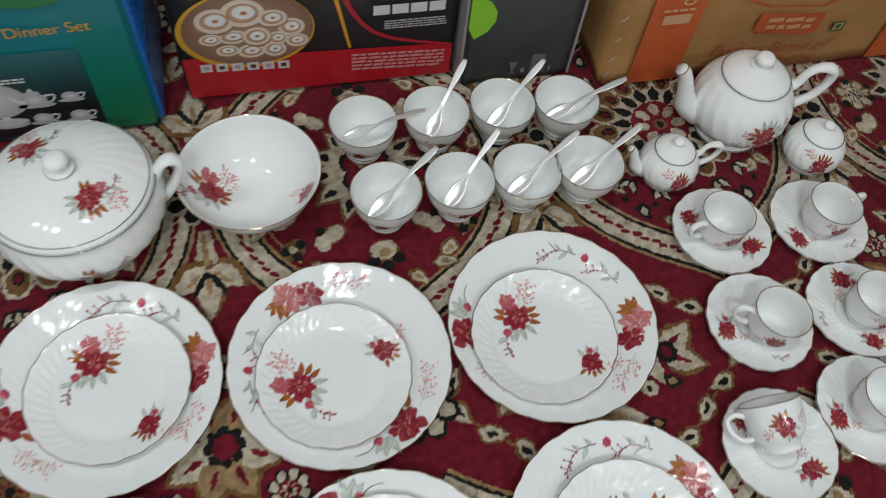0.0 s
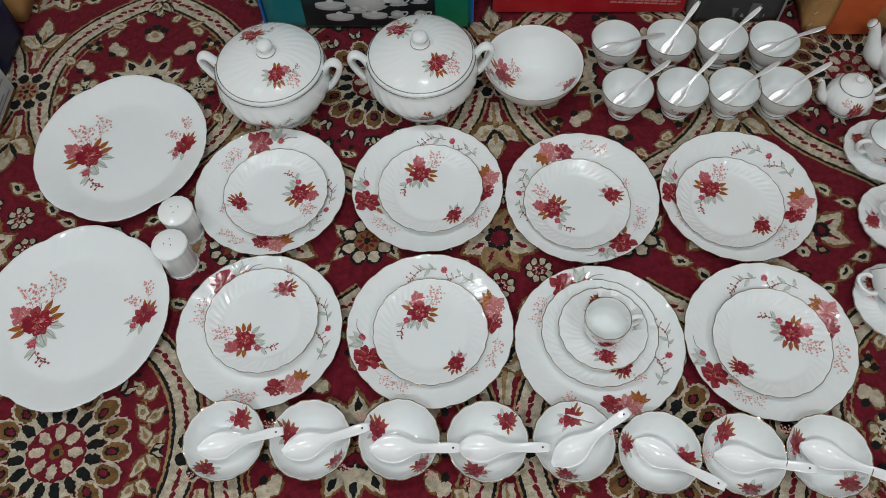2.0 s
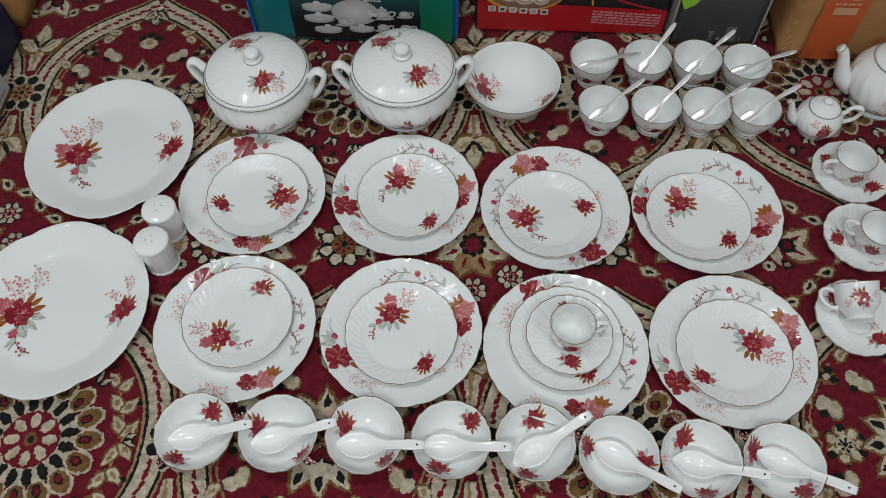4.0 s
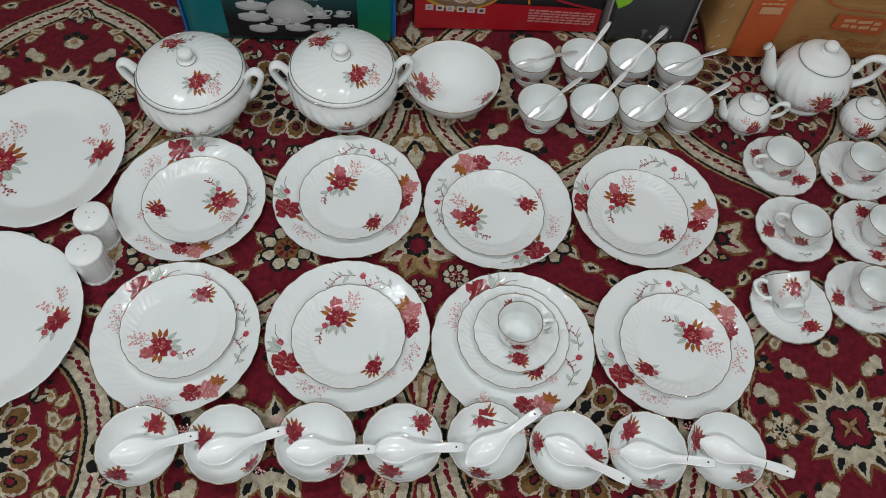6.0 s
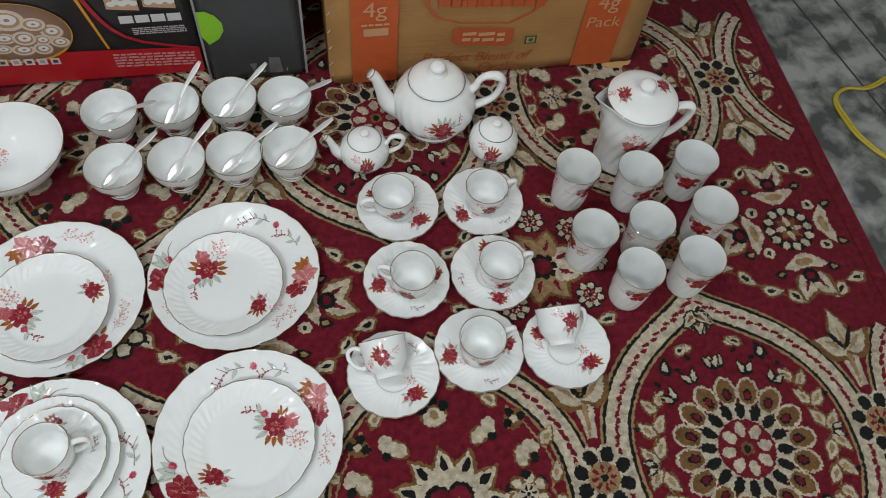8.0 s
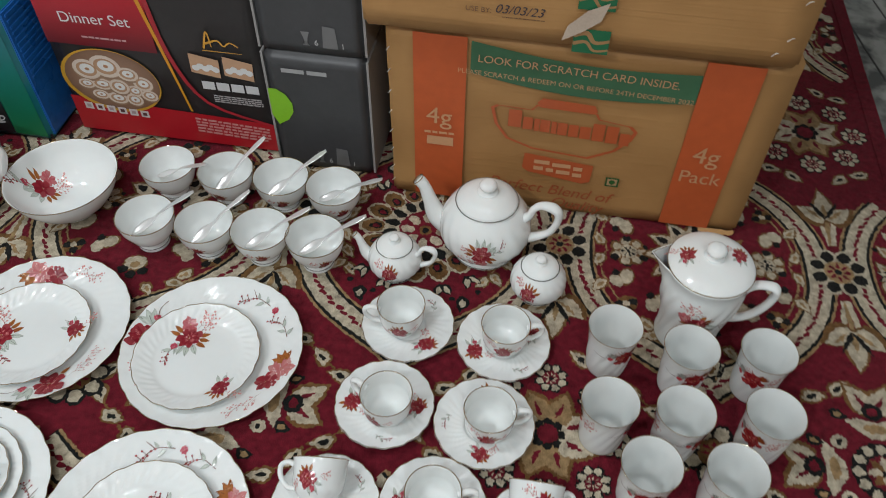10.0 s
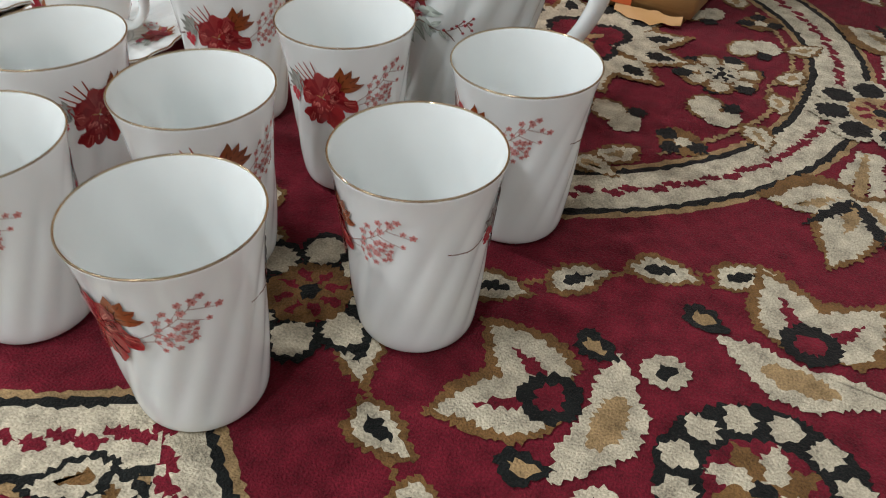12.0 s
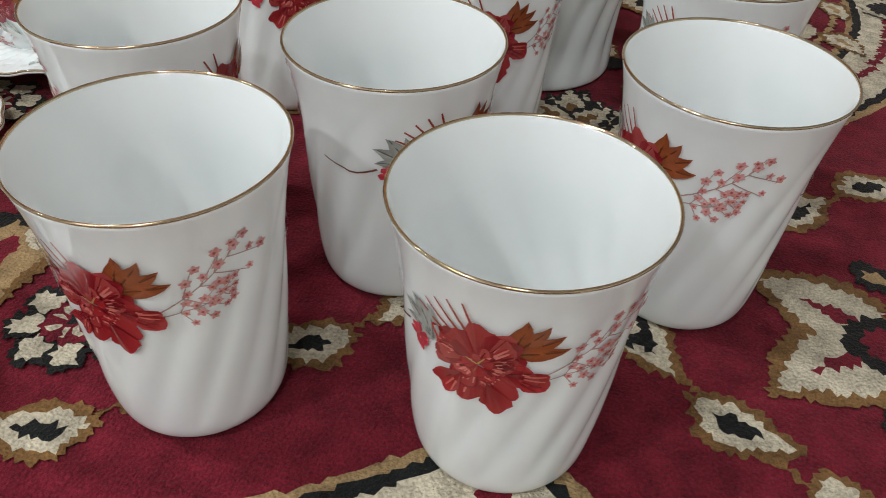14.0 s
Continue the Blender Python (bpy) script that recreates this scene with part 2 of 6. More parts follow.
def room():
    x0, x1, y0, y1, h = ROOM
    tagged(obj("floor", boxed(x0, x1, y0, y1, -0.15, -0.009), MARBLE, False), "polished grey mottled marble floor beyond the carpet", "floor", kind="structure")
    JOINT = mat("floor_joint", (0.035, 0.035, 0.033), 0.8, vary=0.2, scale=40)
    slab = bpy.data.objects["floor"]
    for jx in (1.79, 1.885):
        bm = boxed(-0.0022, 0.0022, -3.0, 2.6, -0.009, -0.0086)
        bmesh.ops.rotate(bm, verts=bm.verts[:], cent=(0, 0, 0), matrix=Euler((0, 0, radians(11))).to_matrix())
        bmesh.ops.translate(bm, verts=bm.verts[:], vec=(jx, 0.74, 0))
        part("joint", bm, JOINT, slab, "", False)
    # walls are out of view, added to close the room and bounce lamp light
    for name, a in (("wall_north", (x0, x1, y1, y1 + 0.15, -0.15, h)), ("wall_south", (x0, x1, y0 - 0.15, y0, -0.15, h)),
                    ("wall_east", (x1, x1 + 0.15, y0, y1, -0.15, h)), ("wall_west", (x0 - 0.15, x0, y0, y1, -0.15, h))):
        tagged(obj(name, boxed(*a), WALL, False), "unseen off-white wall, added to close the room and bounce light", "wall", kind="structure")
    tagged(obj("ceiling", boxed(x0, x1, y0, y1, h, h + 0.1), CEIL, False), "plain white ceiling with small round downlights", "ceiling", kind="structure")
    for cx, cy, share in LAMPS:
        for lx in (cx - 0.11, cx + 0.11):
            bezel = lathe([(0.040, h), (0.052, h), (0.052, h - 0.006), (0.040, h - 0.008), (0.038, h - 0.004)], 32)
            bmesh.ops.translate(bezel, verts=bezel.verts[:], vec=(lx, cy, 0))
            body = tagged(obj("ceiling_lamp", bezel, MELAMINE), "round white downlight set in the ceiling", "lamp", "ceiling lamps")
            disc = lathe([(0, h - 0.003), (0.037, h - 0.003), (0.038, h - 0.001)], 32)
            bmesh.ops.translate(disc, verts=disc.verts[:], vec=(lx, cy, 0))
            part("diffuser", disc, TUBE, body, "glowing white disc")
            la = bpy.data.lights.new("downlight", "AREA")
            la.shape, la.size, la.energy, la.color = "DISK", 0.074, LAMP_WATTS * share, LAMP_COLOUR
            new("downlight", la).matrix_world = pose(lx, cy, h - 0.012)


room()


# ---- floral prints ----
DEEP, RED, ROSE, PINK, OCHRE, LEAF, STEM, SPRAY = ((0.14, 0.006, 0.014), (0.29, 0.018, 0.030), (0.58, 0.20, 0.20), (0.60, 0.27, 0.28), (0.29, 0.095, 0.022),
                                                  (0.42, 0.46, 0.41), (0.17, 0.07, 0.05), (0.62, 0.23, 0.21))


def frill(x, y, a, far, spread, n=11):
    """A broad, ragged petal, as a fan from (x, y)."""
    phase, pts = random.uniform(0, 6), [(x, y)]
    for i in range(n):
        k = -1 + 2 * i / (n - 1)
        d = far * (1 - 0.34 * k * k + 0.055 * math.sin(6 * k + phase) + random.uniform(-0.03, 0.03))
        pts.append((x + d * math.cos(a + spread * k), y + d * math.sin(a + spread * k)))
    return pts


def bloom(ink, x, y, s, red=RED, deep=DEEP, light=ROSE, turn=0.0):
    """A full, open flower of broad overlapping petals with streaks, radius s."""
    turn += random.uniform(0, 6)
    s *= 0.90
    dark = tuple(0.6 * p + 0.4 * q for p, q in zip(deep, red))
    for ringno, (count, reach, spread) in enumerate(((7, 1.06, 0.56), (6, 0.80, 0.62), (5, 0.54, 0.70), (4, 0.30, 0.8))):
        for i in range(count):
            a = turn + 2 * math.pi * (i + 0.5 * ringno) / count + random.uniform(-0.2, 0.2)
            far = s * reach * random.uniform(0.80, 1.12)
            bx, by = x + 0.10 * far * math.cos(a), y + 0.10 * far * math.sin(a)
            k = random.random() * (0.75 if ringno < 2 else 1.0)
            edge = tuple(red[j] * (1.0 - 0.55 * k) + light[j] * 0.50 * k * k for j in range(3))
            if ringno:
                ink.poly(frill(bx, by, a, far * 1.03, spread * 1.03), dark, (bx, by))
            ink.poly(frill(bx, by, a, far * 0.95, spread * 0.93), edge, (bx, by), tuple(0.5 * (p + q) for p, q in zip(deep, edge)))
            if s > 0.008 and ringno < 3:
                for d in (-0.62, -0.36, -0.12, 0.12, 0.36, 0.62):
                    tone = light if random.random() < 0.55 else deep if random.random() < 0.6 else red
                    b = a + d * spread + random.uniform(-0.05, 0.05)
                    r0, r1 = random.uniform(0.42, 0.6), random.uniform(0.72, 0.92) * (1 - 0.25 * d * d)
                    ink.line([(x + r0 * far * math.cos(b), y + r0 * far * math.sin(b)), (x + r1 * far * math.cos(b), y + r1 * far * math.sin(b))], random.uniform(0.03, 0.07) * s, tone)
    pale = tuple(0.45 * c + 0.35 for c in light)
    a = random.uniform(0, 6.28)
    ink.poly(frill(x + 0.1 * s * math.cos(a), y + 0.1 * s * math.sin(a), a, 0.26 * s, 0.5), light, None, pale)
    for i in range(7):
        a = random.uniform(0, 6.28)
        ink.line([(x, y), (x + 0.24 * s * math.cos(a), y + 0.24 * s * math.sin(a))], 0.04 * s, dark if i % 3 else (0.42, 0.24, 0.08))


def leaf(ink, x, y, a, length, colour, vein=True):
    ink.poly(petal(x, y, a, length, length * 0.42, 7), colour, None, tuple(c * 1.3 for c in colour))
    if vein:
        ink.line([(x, y), (x + math.cos(a) * length * 0.9, y + math.sin(a) * length * 0.9)], length * 0.05, tuple(c * 0.45 for c in colour))


def spray(ink, x, y, a, length, s):
    """A twig of tiny coral blossoms on forked stems."""
    spine = [(x + math.cos(a + 0.25 * k) * length * k, y + math.sin(a + 0.25 * k) * length * k) for k in (0.0, 0.35, 0.7, 1.0)]
    ink.line(spine, 0.030 * s, (0.42, 0.26, 0.22))
    ends = [spine[3]]
    for k in (0.3, 0.5, 0.68, 0.86):
        for side in (1, -1):
            bx, by = x + math.cos(a + 0.25 * k) * length * k, y + math.sin(a + 0.25 * k) * length * k
            b, d = a + side * random.uniform(0.6, 1.1), length * random.uniform(0.20, 0.42)
            e = (bx + math.cos(b) * d, by + math.sin(b) * d)
            ink.line([(bx, by), e], 0.024 * s, (0.42, 0.26, 0.22))
            ends += [e, ((bx + e[0]) / 2, (by + e[1]) / 2)]
    for ex, ey in ends:
        px, py, r = ex + random.uniform(-0.10, 0.10) * s, ey + random.uniform(-0.10, 0.10) * s, s * random.uniform(0.08, 0.13)
        turn = random.uniform(0, 6)
        for k in range(5):
            tone = random.uniform(0.0, 0.6)
            colour = tuple(SPRAY[j] * (1 - tone) + (0.72, 0.48, 0.46)[j] * tone for j in range(3))
            ink.poly(petal(px, py, turn + k * 1.2566, r, r * 0.75, 4), colour)
        ink.poly([(px + 0.03 * s * math.cos(k), py + 0.03 * s * math.sin(k)) for k in range(6)], (0.35, 0.08, 0.07))


def twig(ink, x, y, a, length, s):
    """A bare twig with berries and two pairs of grey leaves."""
    tip = (x + math.cos(a + 0.35) * length, y + math.sin(a + 0.35) * length)
    mid = (x + math.cos(a) * length * 0.55, y + math.sin(a) * length * 0.55)
    ink.line([(x, y), mid, tip], 0.065 * s, STEM)
    ink.line([mid, (mid[0] + math.cos(a - 0.6) * length * 0.3, mid[1] + math.sin(a - 0.6) * length * 0.3)], 0.07 * s, STEM)
    for k in range(5):
        px, py = mid[0] + (tip[0] - mid[0]) * k / 4 + random.uniform(-0.1, 0.1) * s, mid[1] + (tip[1] - mid[1]) * k / 4 + random.uniform(-0.1, 0.1) * s
        ink.poly([(px + 0.09 * s * math.cos(b), py + 0.09 * s * math.sin(b)) for b in range(6)], (0.34, 0.05, 0.06))
    for k, b in ((0.2, -1.0), (0.45, 0.9), (0.8, -0.7)):
        leaf(ink, x + (mid[0] - x) * k, y + (mid[1] - y) * k, a + b + random.uniform(-0.2, 0.2), random.uniform(0.6, 0.85) * s, LEAF)
    for k in (0.5, 0.85):
        ex, ey = mid[0] + (tip[0] - mid[0]) * k, mid[1] + (tip[1] - mid[1]) * k
        for b in (1.1, -0.6):
            ink.line([(ex, ey), (ex + math.cos(a + b) * length * 0.16, ey + math.sin(a + b) * length * 0.16)], 0.06 * s, STEM)
            ink.poly([(ex + math.cos(a + b) * length * 0.17 + 0.08 * s * math.cos(c), ey + math.sin(a + b) * length * 0.17 + 0.08 * s * math.sin(c)) for c in range(6)], (0.34, 0.05, 0.06))


def bouquet(ink, x, y, s, turn=0.0, pale=True, big=True):
    """Red flower with ochre and grey leaves, a pale rose, a bud twig and pink sprays; turn is where its pale rose points."""
    def at(a, d):
        return x + math.cos(turn + a) * d * s, y + math.sin(turn + a) * d * s
    spray(ink, *at(-0.9, 0.7), turn - 0.9, 1.9 * s, s)
    spray(ink, *at(-0.5, 0.9), turn - 0.65, 1.6 * s, s)
    for a in (2.3, 2.7, 3.1, 3.6):
        leaf(ink, *at(a, 0.75), turn + a, 1.05 * s, LEAF)
    for a in (-1.75, -2.15, -1.35, 0.9, 1.25):
        leaf(ink, *at(a, 0.8), turn + a, 0.9 * s, OCHRE)
    if pale:
        bloom(ink, *at(0.15, 1.22), 0.72 * s, (0.50, 0.13, 0.14), (0.34, 0.05, 0.07), (0.66, 0.38, 0.37))
    if big:
        twig(ink, *at(2.4, 0.8), turn + 2.3, 2.0 * s, s)
        bx, by = at(2.2, 1.35)
        bloom(ink, bx, by, 0.33 * s, (0.50, 0.06, 0.10), (0.34, 0.02, 0.05), PINK)
    bloom(ink, x, y, s)
    for k in range(5):
        a = turn + random.uniform(-2.6, -0.4)
        ink.line([at(a - turn, 0.9), at(a - turn + 0.1, 1.3)], 0.05 * s, (0.30, 0.06, 0.04))


# ---- porcelain ----
def from_top(prof, shape=None):
    """Lays flat prints on a turned surface seen from above."""
    rs, zs = [p[0] for p in prof], [p[1] for p in prof]

    def place(u, v, h):
        r = math.hypot(u, v)
        z = float(np.interp(r, rs, zs))
        if shape:
            z = shape(math.atan2(v, u), r, z)[1]
        return u, v, z + h
    return place


def round_side(prof, z0, turn, shape=None):
    """Wraps flat prints round a turned surface at the height z0 and the angle turn."""
    zs, rs = [p[1] for p in prof], [p[0] for p in prof]
    r0 = float(np.interp(z0, zs, rs))

    def place(u, v, h):
        z, a = z0 + v, turn + u / r0
        r = float(np.interp(z, zs, rs))
        if shape:
            r = shape(a, r, z)[0]
        return (r + h * 1.5) * math.cos(a), (r + h * 1.5) * math.sin(a), z
    return place


def scallop(waves, amount, r_from, r_to, swirl=0.0003):
    def shape(a, r, z):
        k = min(1, max(0, (r - r_from) / (r_to - r_from)))
        w = abs(math.sin(waves * a / 2)) + 0.5 * abs(math.sin(waves * a / 4))
        flute = math.sin(waves * 2 * (a + 9 * (r - r_from))) * swirl * math.sin(math.pi * min(1, k * 1.15)) if k > 0 else 0
        return r + amount * (w - 0.8) * k, z + flute + 0.0006 * math.sin(waves * a) * k * k
    return shape


def plate(name, r, h, foot, well, label, category, group, waves):
    top = profile([(0, 0.0055), (well * 0.6, 0.0055), (well * 0.93, 0.0062), (well * 1.08, 0.0095), ((well + r) / 2, h * 0.68), (r * 0.97, h * 0.96), (r, h)])
    under = profile([(r, h), (r * 0.985, h - 0.0022), ((well + r) / 2, h * 0.68 - 0.0042), (foot * 1.12, 0.0038), (foot, 0.0), (foot - 0.004, 0.0), (foot - 0.007, 0.0028), (0, 0.0028)])
    shape = scallop(waves, 0.0012, well * 1.02, r, 0.00055)
    ob = tagged(obj(name, lathe(top + under[1:], 240, shape), PORCELAIN), label, category, group)
    part("gilt_rim", ring(r, h, 0.0006, 240, shape), GILT, ob, "thin gilt line on the scalloped edge")
    return ob, top, shape


def dinner_print(ob, top, shape):
    ink, r = Ink(), 0.110
    c, s = math.cos, math.sin
    bloom(ink, r * c(0.1), r * s(0.1), 0.0215, (0.56, 0.21, 0.20), (0.40, 0.09, 0.10), (0.74, 0.52, 0.50))
    for a in (1.5, 2.0, 2.6, 3.1):
        leaf(ink, r * c(0.22), r * s(0.22), a, 0.022, OCHRE)
    bloom(ink, (r - 0.010) * c(-0.14), (r - 0.010) * s(-0.14), 0.0175)
    spray(ink, r * c(-0.30), r * s(-0.30), -0.42 - 1.57, 0.035, 0.015)
    spray(ink, r * c(-0.55), r * s(-0.55), -0.7 - 1.57, 0.03, 0.015)
    twig(ink, r * c(0.62), r * s(0.62), 0.80 + 1.57, 0.046, 0.018)
    twig(ink, r * c(1.24), r * s(1.24), 1.40 + 1.57, 0.050, 0.019)
    bloom(ink, r * c(1.12), r * s(1.12), 0.006, (0.50, 0.06, 0.10), (0.34, 0.02, 0.05), PINK)
    for a in (2.9, 2.4, 3.6):
        leaf(ink, r * c(3.12), r * s(3.12), a - 0.4, 0.026, LEAF)
    bloom(ink, r * c(3.35), r * s(3.35), 0.0245)
    leaf(ink, (r - 0.012) * c(3.52), (r - 0.012) * s(3.52), -0.8, 0.017, OCHRE)
    bloom(ink, r * c(3.02), r * s(3.02), 0.0065, (0.50, 0.06, 0.10), (0.34, 0.02, 0.05), PINK)
    ink.line([(r * c(3.0), r * s(3.0)), ((r + 0.008) * c(2.88), (r + 0.008) * s(2.88)), ((r + 0.010) * c(2.75), (r + 0.010) * s(2.75))], 0.0012, STEM)
    spray(ink, r * c(3.6), r * s(3.6), 3.6 + 1.57, 0.034, 0.015)
    spray(ink, (r - 0.005) * c(3.8), (r - 0.005) * s(3.8), 3.75 + 1.57, 0.034, 0.014)
    ink.put("floral_print", from_top(top, shape), PRINT, ob, "red and pink flower print with grey leaves")


def quarter_print(ob, top, shape, s=1.0, r=0.092):
    ink = Ink()
    bouquet(ink, 0.45 * r, 0.0, 0.205 * r * s, -0.5)
    ink.put("floral_print", from_top(top, shape), PRINT, ob, "red flower bouquet print with ochre and grey leaves")
    ink = Ink()
    small_bunch(ink, -0.72 * r, -0.13 * r, 0.150 * r * s, 2.4)
    ink.put("floral_print", from_top(top, shape), PRINT, ob, "red flower bouquet print with ochre and grey leaves")


def small_bunch(ink, x, y, s, turn):
    """A red flower with ochre and grey leaves, a bud and a pink spray."""
    s *= 1.12
    spray(ink, x + 0.7 * s * math.cos(turn + 1.2), y + 0.7 * s * math.sin(turn + 1.2), turn + 1.2, 1.5 * s, s)
    for a in (0.75, 0.35, -0.05, -0.45, -0.9):
        leaf(ink, x + 0.7 * s * math.cos(turn + a), y + 0.7 * s * math.sin(turn + a), turn + a, random.uniform(0.55, 0.8) * s, OCHRE)
    for a in (2.6, 3.2, 3.7):
        leaf(ink, x + 0.7 * s * math.cos(turn + a), y + 0.7 * s * math.sin(turn + a), turn + a, 0.95 * s, LEAF)
    bloom(ink, x, y, s)
    bloom(ink, x + 1.1 * s * math.cos(turn + 3), y + 1.1 * s * math.sin(turn + 3), 0.3 * s, (0.50, 0.06, 0.10), (0.34, 0.02, 0.05), PINK)
    ink.line([(x + 1.1 * s * math.cos(turn + 3), y + 1.1 * s * math.sin(turn + 3)), (x + 1.9 * s * math.cos(turn + 3.2), y + 1.9 * s * math.sin(turn + 3.2))], 0.05 * s, STEM)


def place_all(first, spots):
    """Copies a thing to the further spots (x, y, z, turn), then sets the first at its own."""
    for x, y, z, turn in spots[1:]:
        copy_thing(first, pose(x, y, z, 0, 0, turn))
    first.matrix_basis = pose(*spots[0][:3], 0, 0, spots[0][3])


def dinner_plates():
    ob, top, shape = plate("dinner_plate", 0.134, 0.022, 0.080, 0.090, "white porcelain dinner plate with floral rim, laid on the carpet", "plate", "dinner plates", 24)
    dinner_print(ob, top, shape)
    place_all(ob, [(-0.283, 0.381, 0.001, 275), (-0.003, 0.390, 0.001, 3), (0.269, 0.372, 0.001, 112), (0.540, 0.377, 0.001, -14),
                   (-0.266, 0.112, 0.001, -62), (0.010, 0.117, 0.001, 15), (0.280, 0.098, 0.001, -75), (0.549, 0.106, 0.001, 20)])
    ob, top, shape = plate("quarter_plate", 0.092, 0.0185, 0.054, 0.064, "small white porcelain plate with red bouquet, on a dinner plate", "plate", "quarter plates", 22)
    quarter_print(ob, top, shape)
    z = 0.0070
    place_all(ob, [(-0.272, 0.374, z, 5), (0.003, 0.385, z, 118), (0.259, 0.355, z, 188), (0.523, 0.360, z, 128),
                   (-0.264, 0.128, z, 232), (0.011, 0.112, z, 118), (0.281, 0.113, z, 110), (0.550, 0.100, z, 28)])
    ob, top, shape = plate("saucer", 0.0700, 0.0165, 0.036, 0.028, "white porcelain saucer with small red flower prints", "saucer", "saucers", 18)
    ink = Ink()
    small_bunch(ink, 0.046, -0.006, 0.0125, 1.2)
    ink.put("floral_print", from_top(top, shape), PRINT, ob, "small red flower print")
    ink = Ink()
    small_bunch(ink, -0.047, 0.004, 0.0105, 3.9)
    ink.put("floral_print", from_top(top, shape), PRINT, ob, "small red flower print")
    ink = Ink()
    twig(ink, 0.010, 0.046, 2.4, 0.022, 0.010)
    ink.put("floral_print", from_top(top, shape), PRINT, ob, "small red flower prints")
    place_all(ob, [(0.817, 0.474, 0.001, -35), (0.965, 0.466, 0.001, 215), (0.811, 0.332, 0.001, 190), (0.954, 0.326, 0.001, 95),
                   (0.767, 0.174, 0.001, -45), (0.904, 0.194, 0.001, 190), (1.042, 0.180, 0.001, -35), (0.286, 0.117, 0.0135, -80)])


dinner_plates()


def cup():
    """A teacup on a foot, its ear towards +x."""
    out = profile([(0.0, 0.003), (0.017, 0.003), (0.0185, 0.0), (0.021, 0.0), (0.0205, 0.005), (0.024, 0.010), (0.0305, 0.019), (0.0335, 0.030), (0.0342, 0.042), (0.0352, 0.0535), (0.0360, 0.058)])
    inn = profile([(0.0360, 0.058), (0.0350, 0.0578), (0.0335, 0.053), (0.0322, 0.040), (0.0312, 0.028), (0.026, 0.014), (0.015, 0.0075), (0, 0.0065)])
    ob = tagged(obj("teacup", lathe(out + inn[1:], 64), PORCELAIN), "white porcelain teacup with red flower, standing on its saucer", "cup", "teacups")
    part("ear", tube([(0.0325, 0, 0.047), (0.044, 0, 0.0525), (0.0545, 0, 0.048), (0.0535, 0, 0.034), (0.043, 0, 0.022), (0.0315, 0, 0.020)], [0.0040, 0.0034, 0.0034, 0.0034, 0.0032, 0.0040], 10, 1.25), PORCELAIN, ob)
    part("gilt_rim", ring(0.0356, 0.0582, 0.0007, 64), GILT, ob, "thin gilt line")
    wall = [p for p in out if p[1] >= 0.008]
    for i, turn in enumerate((-1.75, 1.5)):
        ink = Ink()
        small_bunch(ink, 0, 0, 0.0115, 1.2 + i)
        spray(ink, 0.013, 0.002, 0.2, 0.014, 0.009)
        ink.put("floral_print", round_side(wall, 0.032, turn), PRINT, ob, "red flower print")
    return ob


def teacups():
    ob = cup()
    z = 0.0068
    spots = [(0.808, 0.472, z, 190), (0.966, 0.463, z, 12), (0.818, 0.320, z, 160), (0.961, 0.320, z, 12), (0.905, 0.193, z, 14), (0.286, 0.113, 0.0195, 8)]
    for x, y, zz, a in spots[1:]:
        copy_thing(ob, pose(x, y, zz, 0, 0, a))
    for x, y, a, way in ((0.760, 0.164, 168, 6), (1.033, 0.178, 26, 0)):
        tipped = copy_thing(ob, Matrix.Translation((x, y, 0.0315)) @ pose(0, 0, 0, 0, 0, way) @ pose(0, 0, 0, -68, 0, 0) @ pose(0, 0, 0, 0, 0, a))
        tagged(tipped, "white porcelain teacup lying tipped over on its saucer")
    ob.matrix_basis = pose(*spots[0][:3], 0, 0, spots[0][3])


teacups()


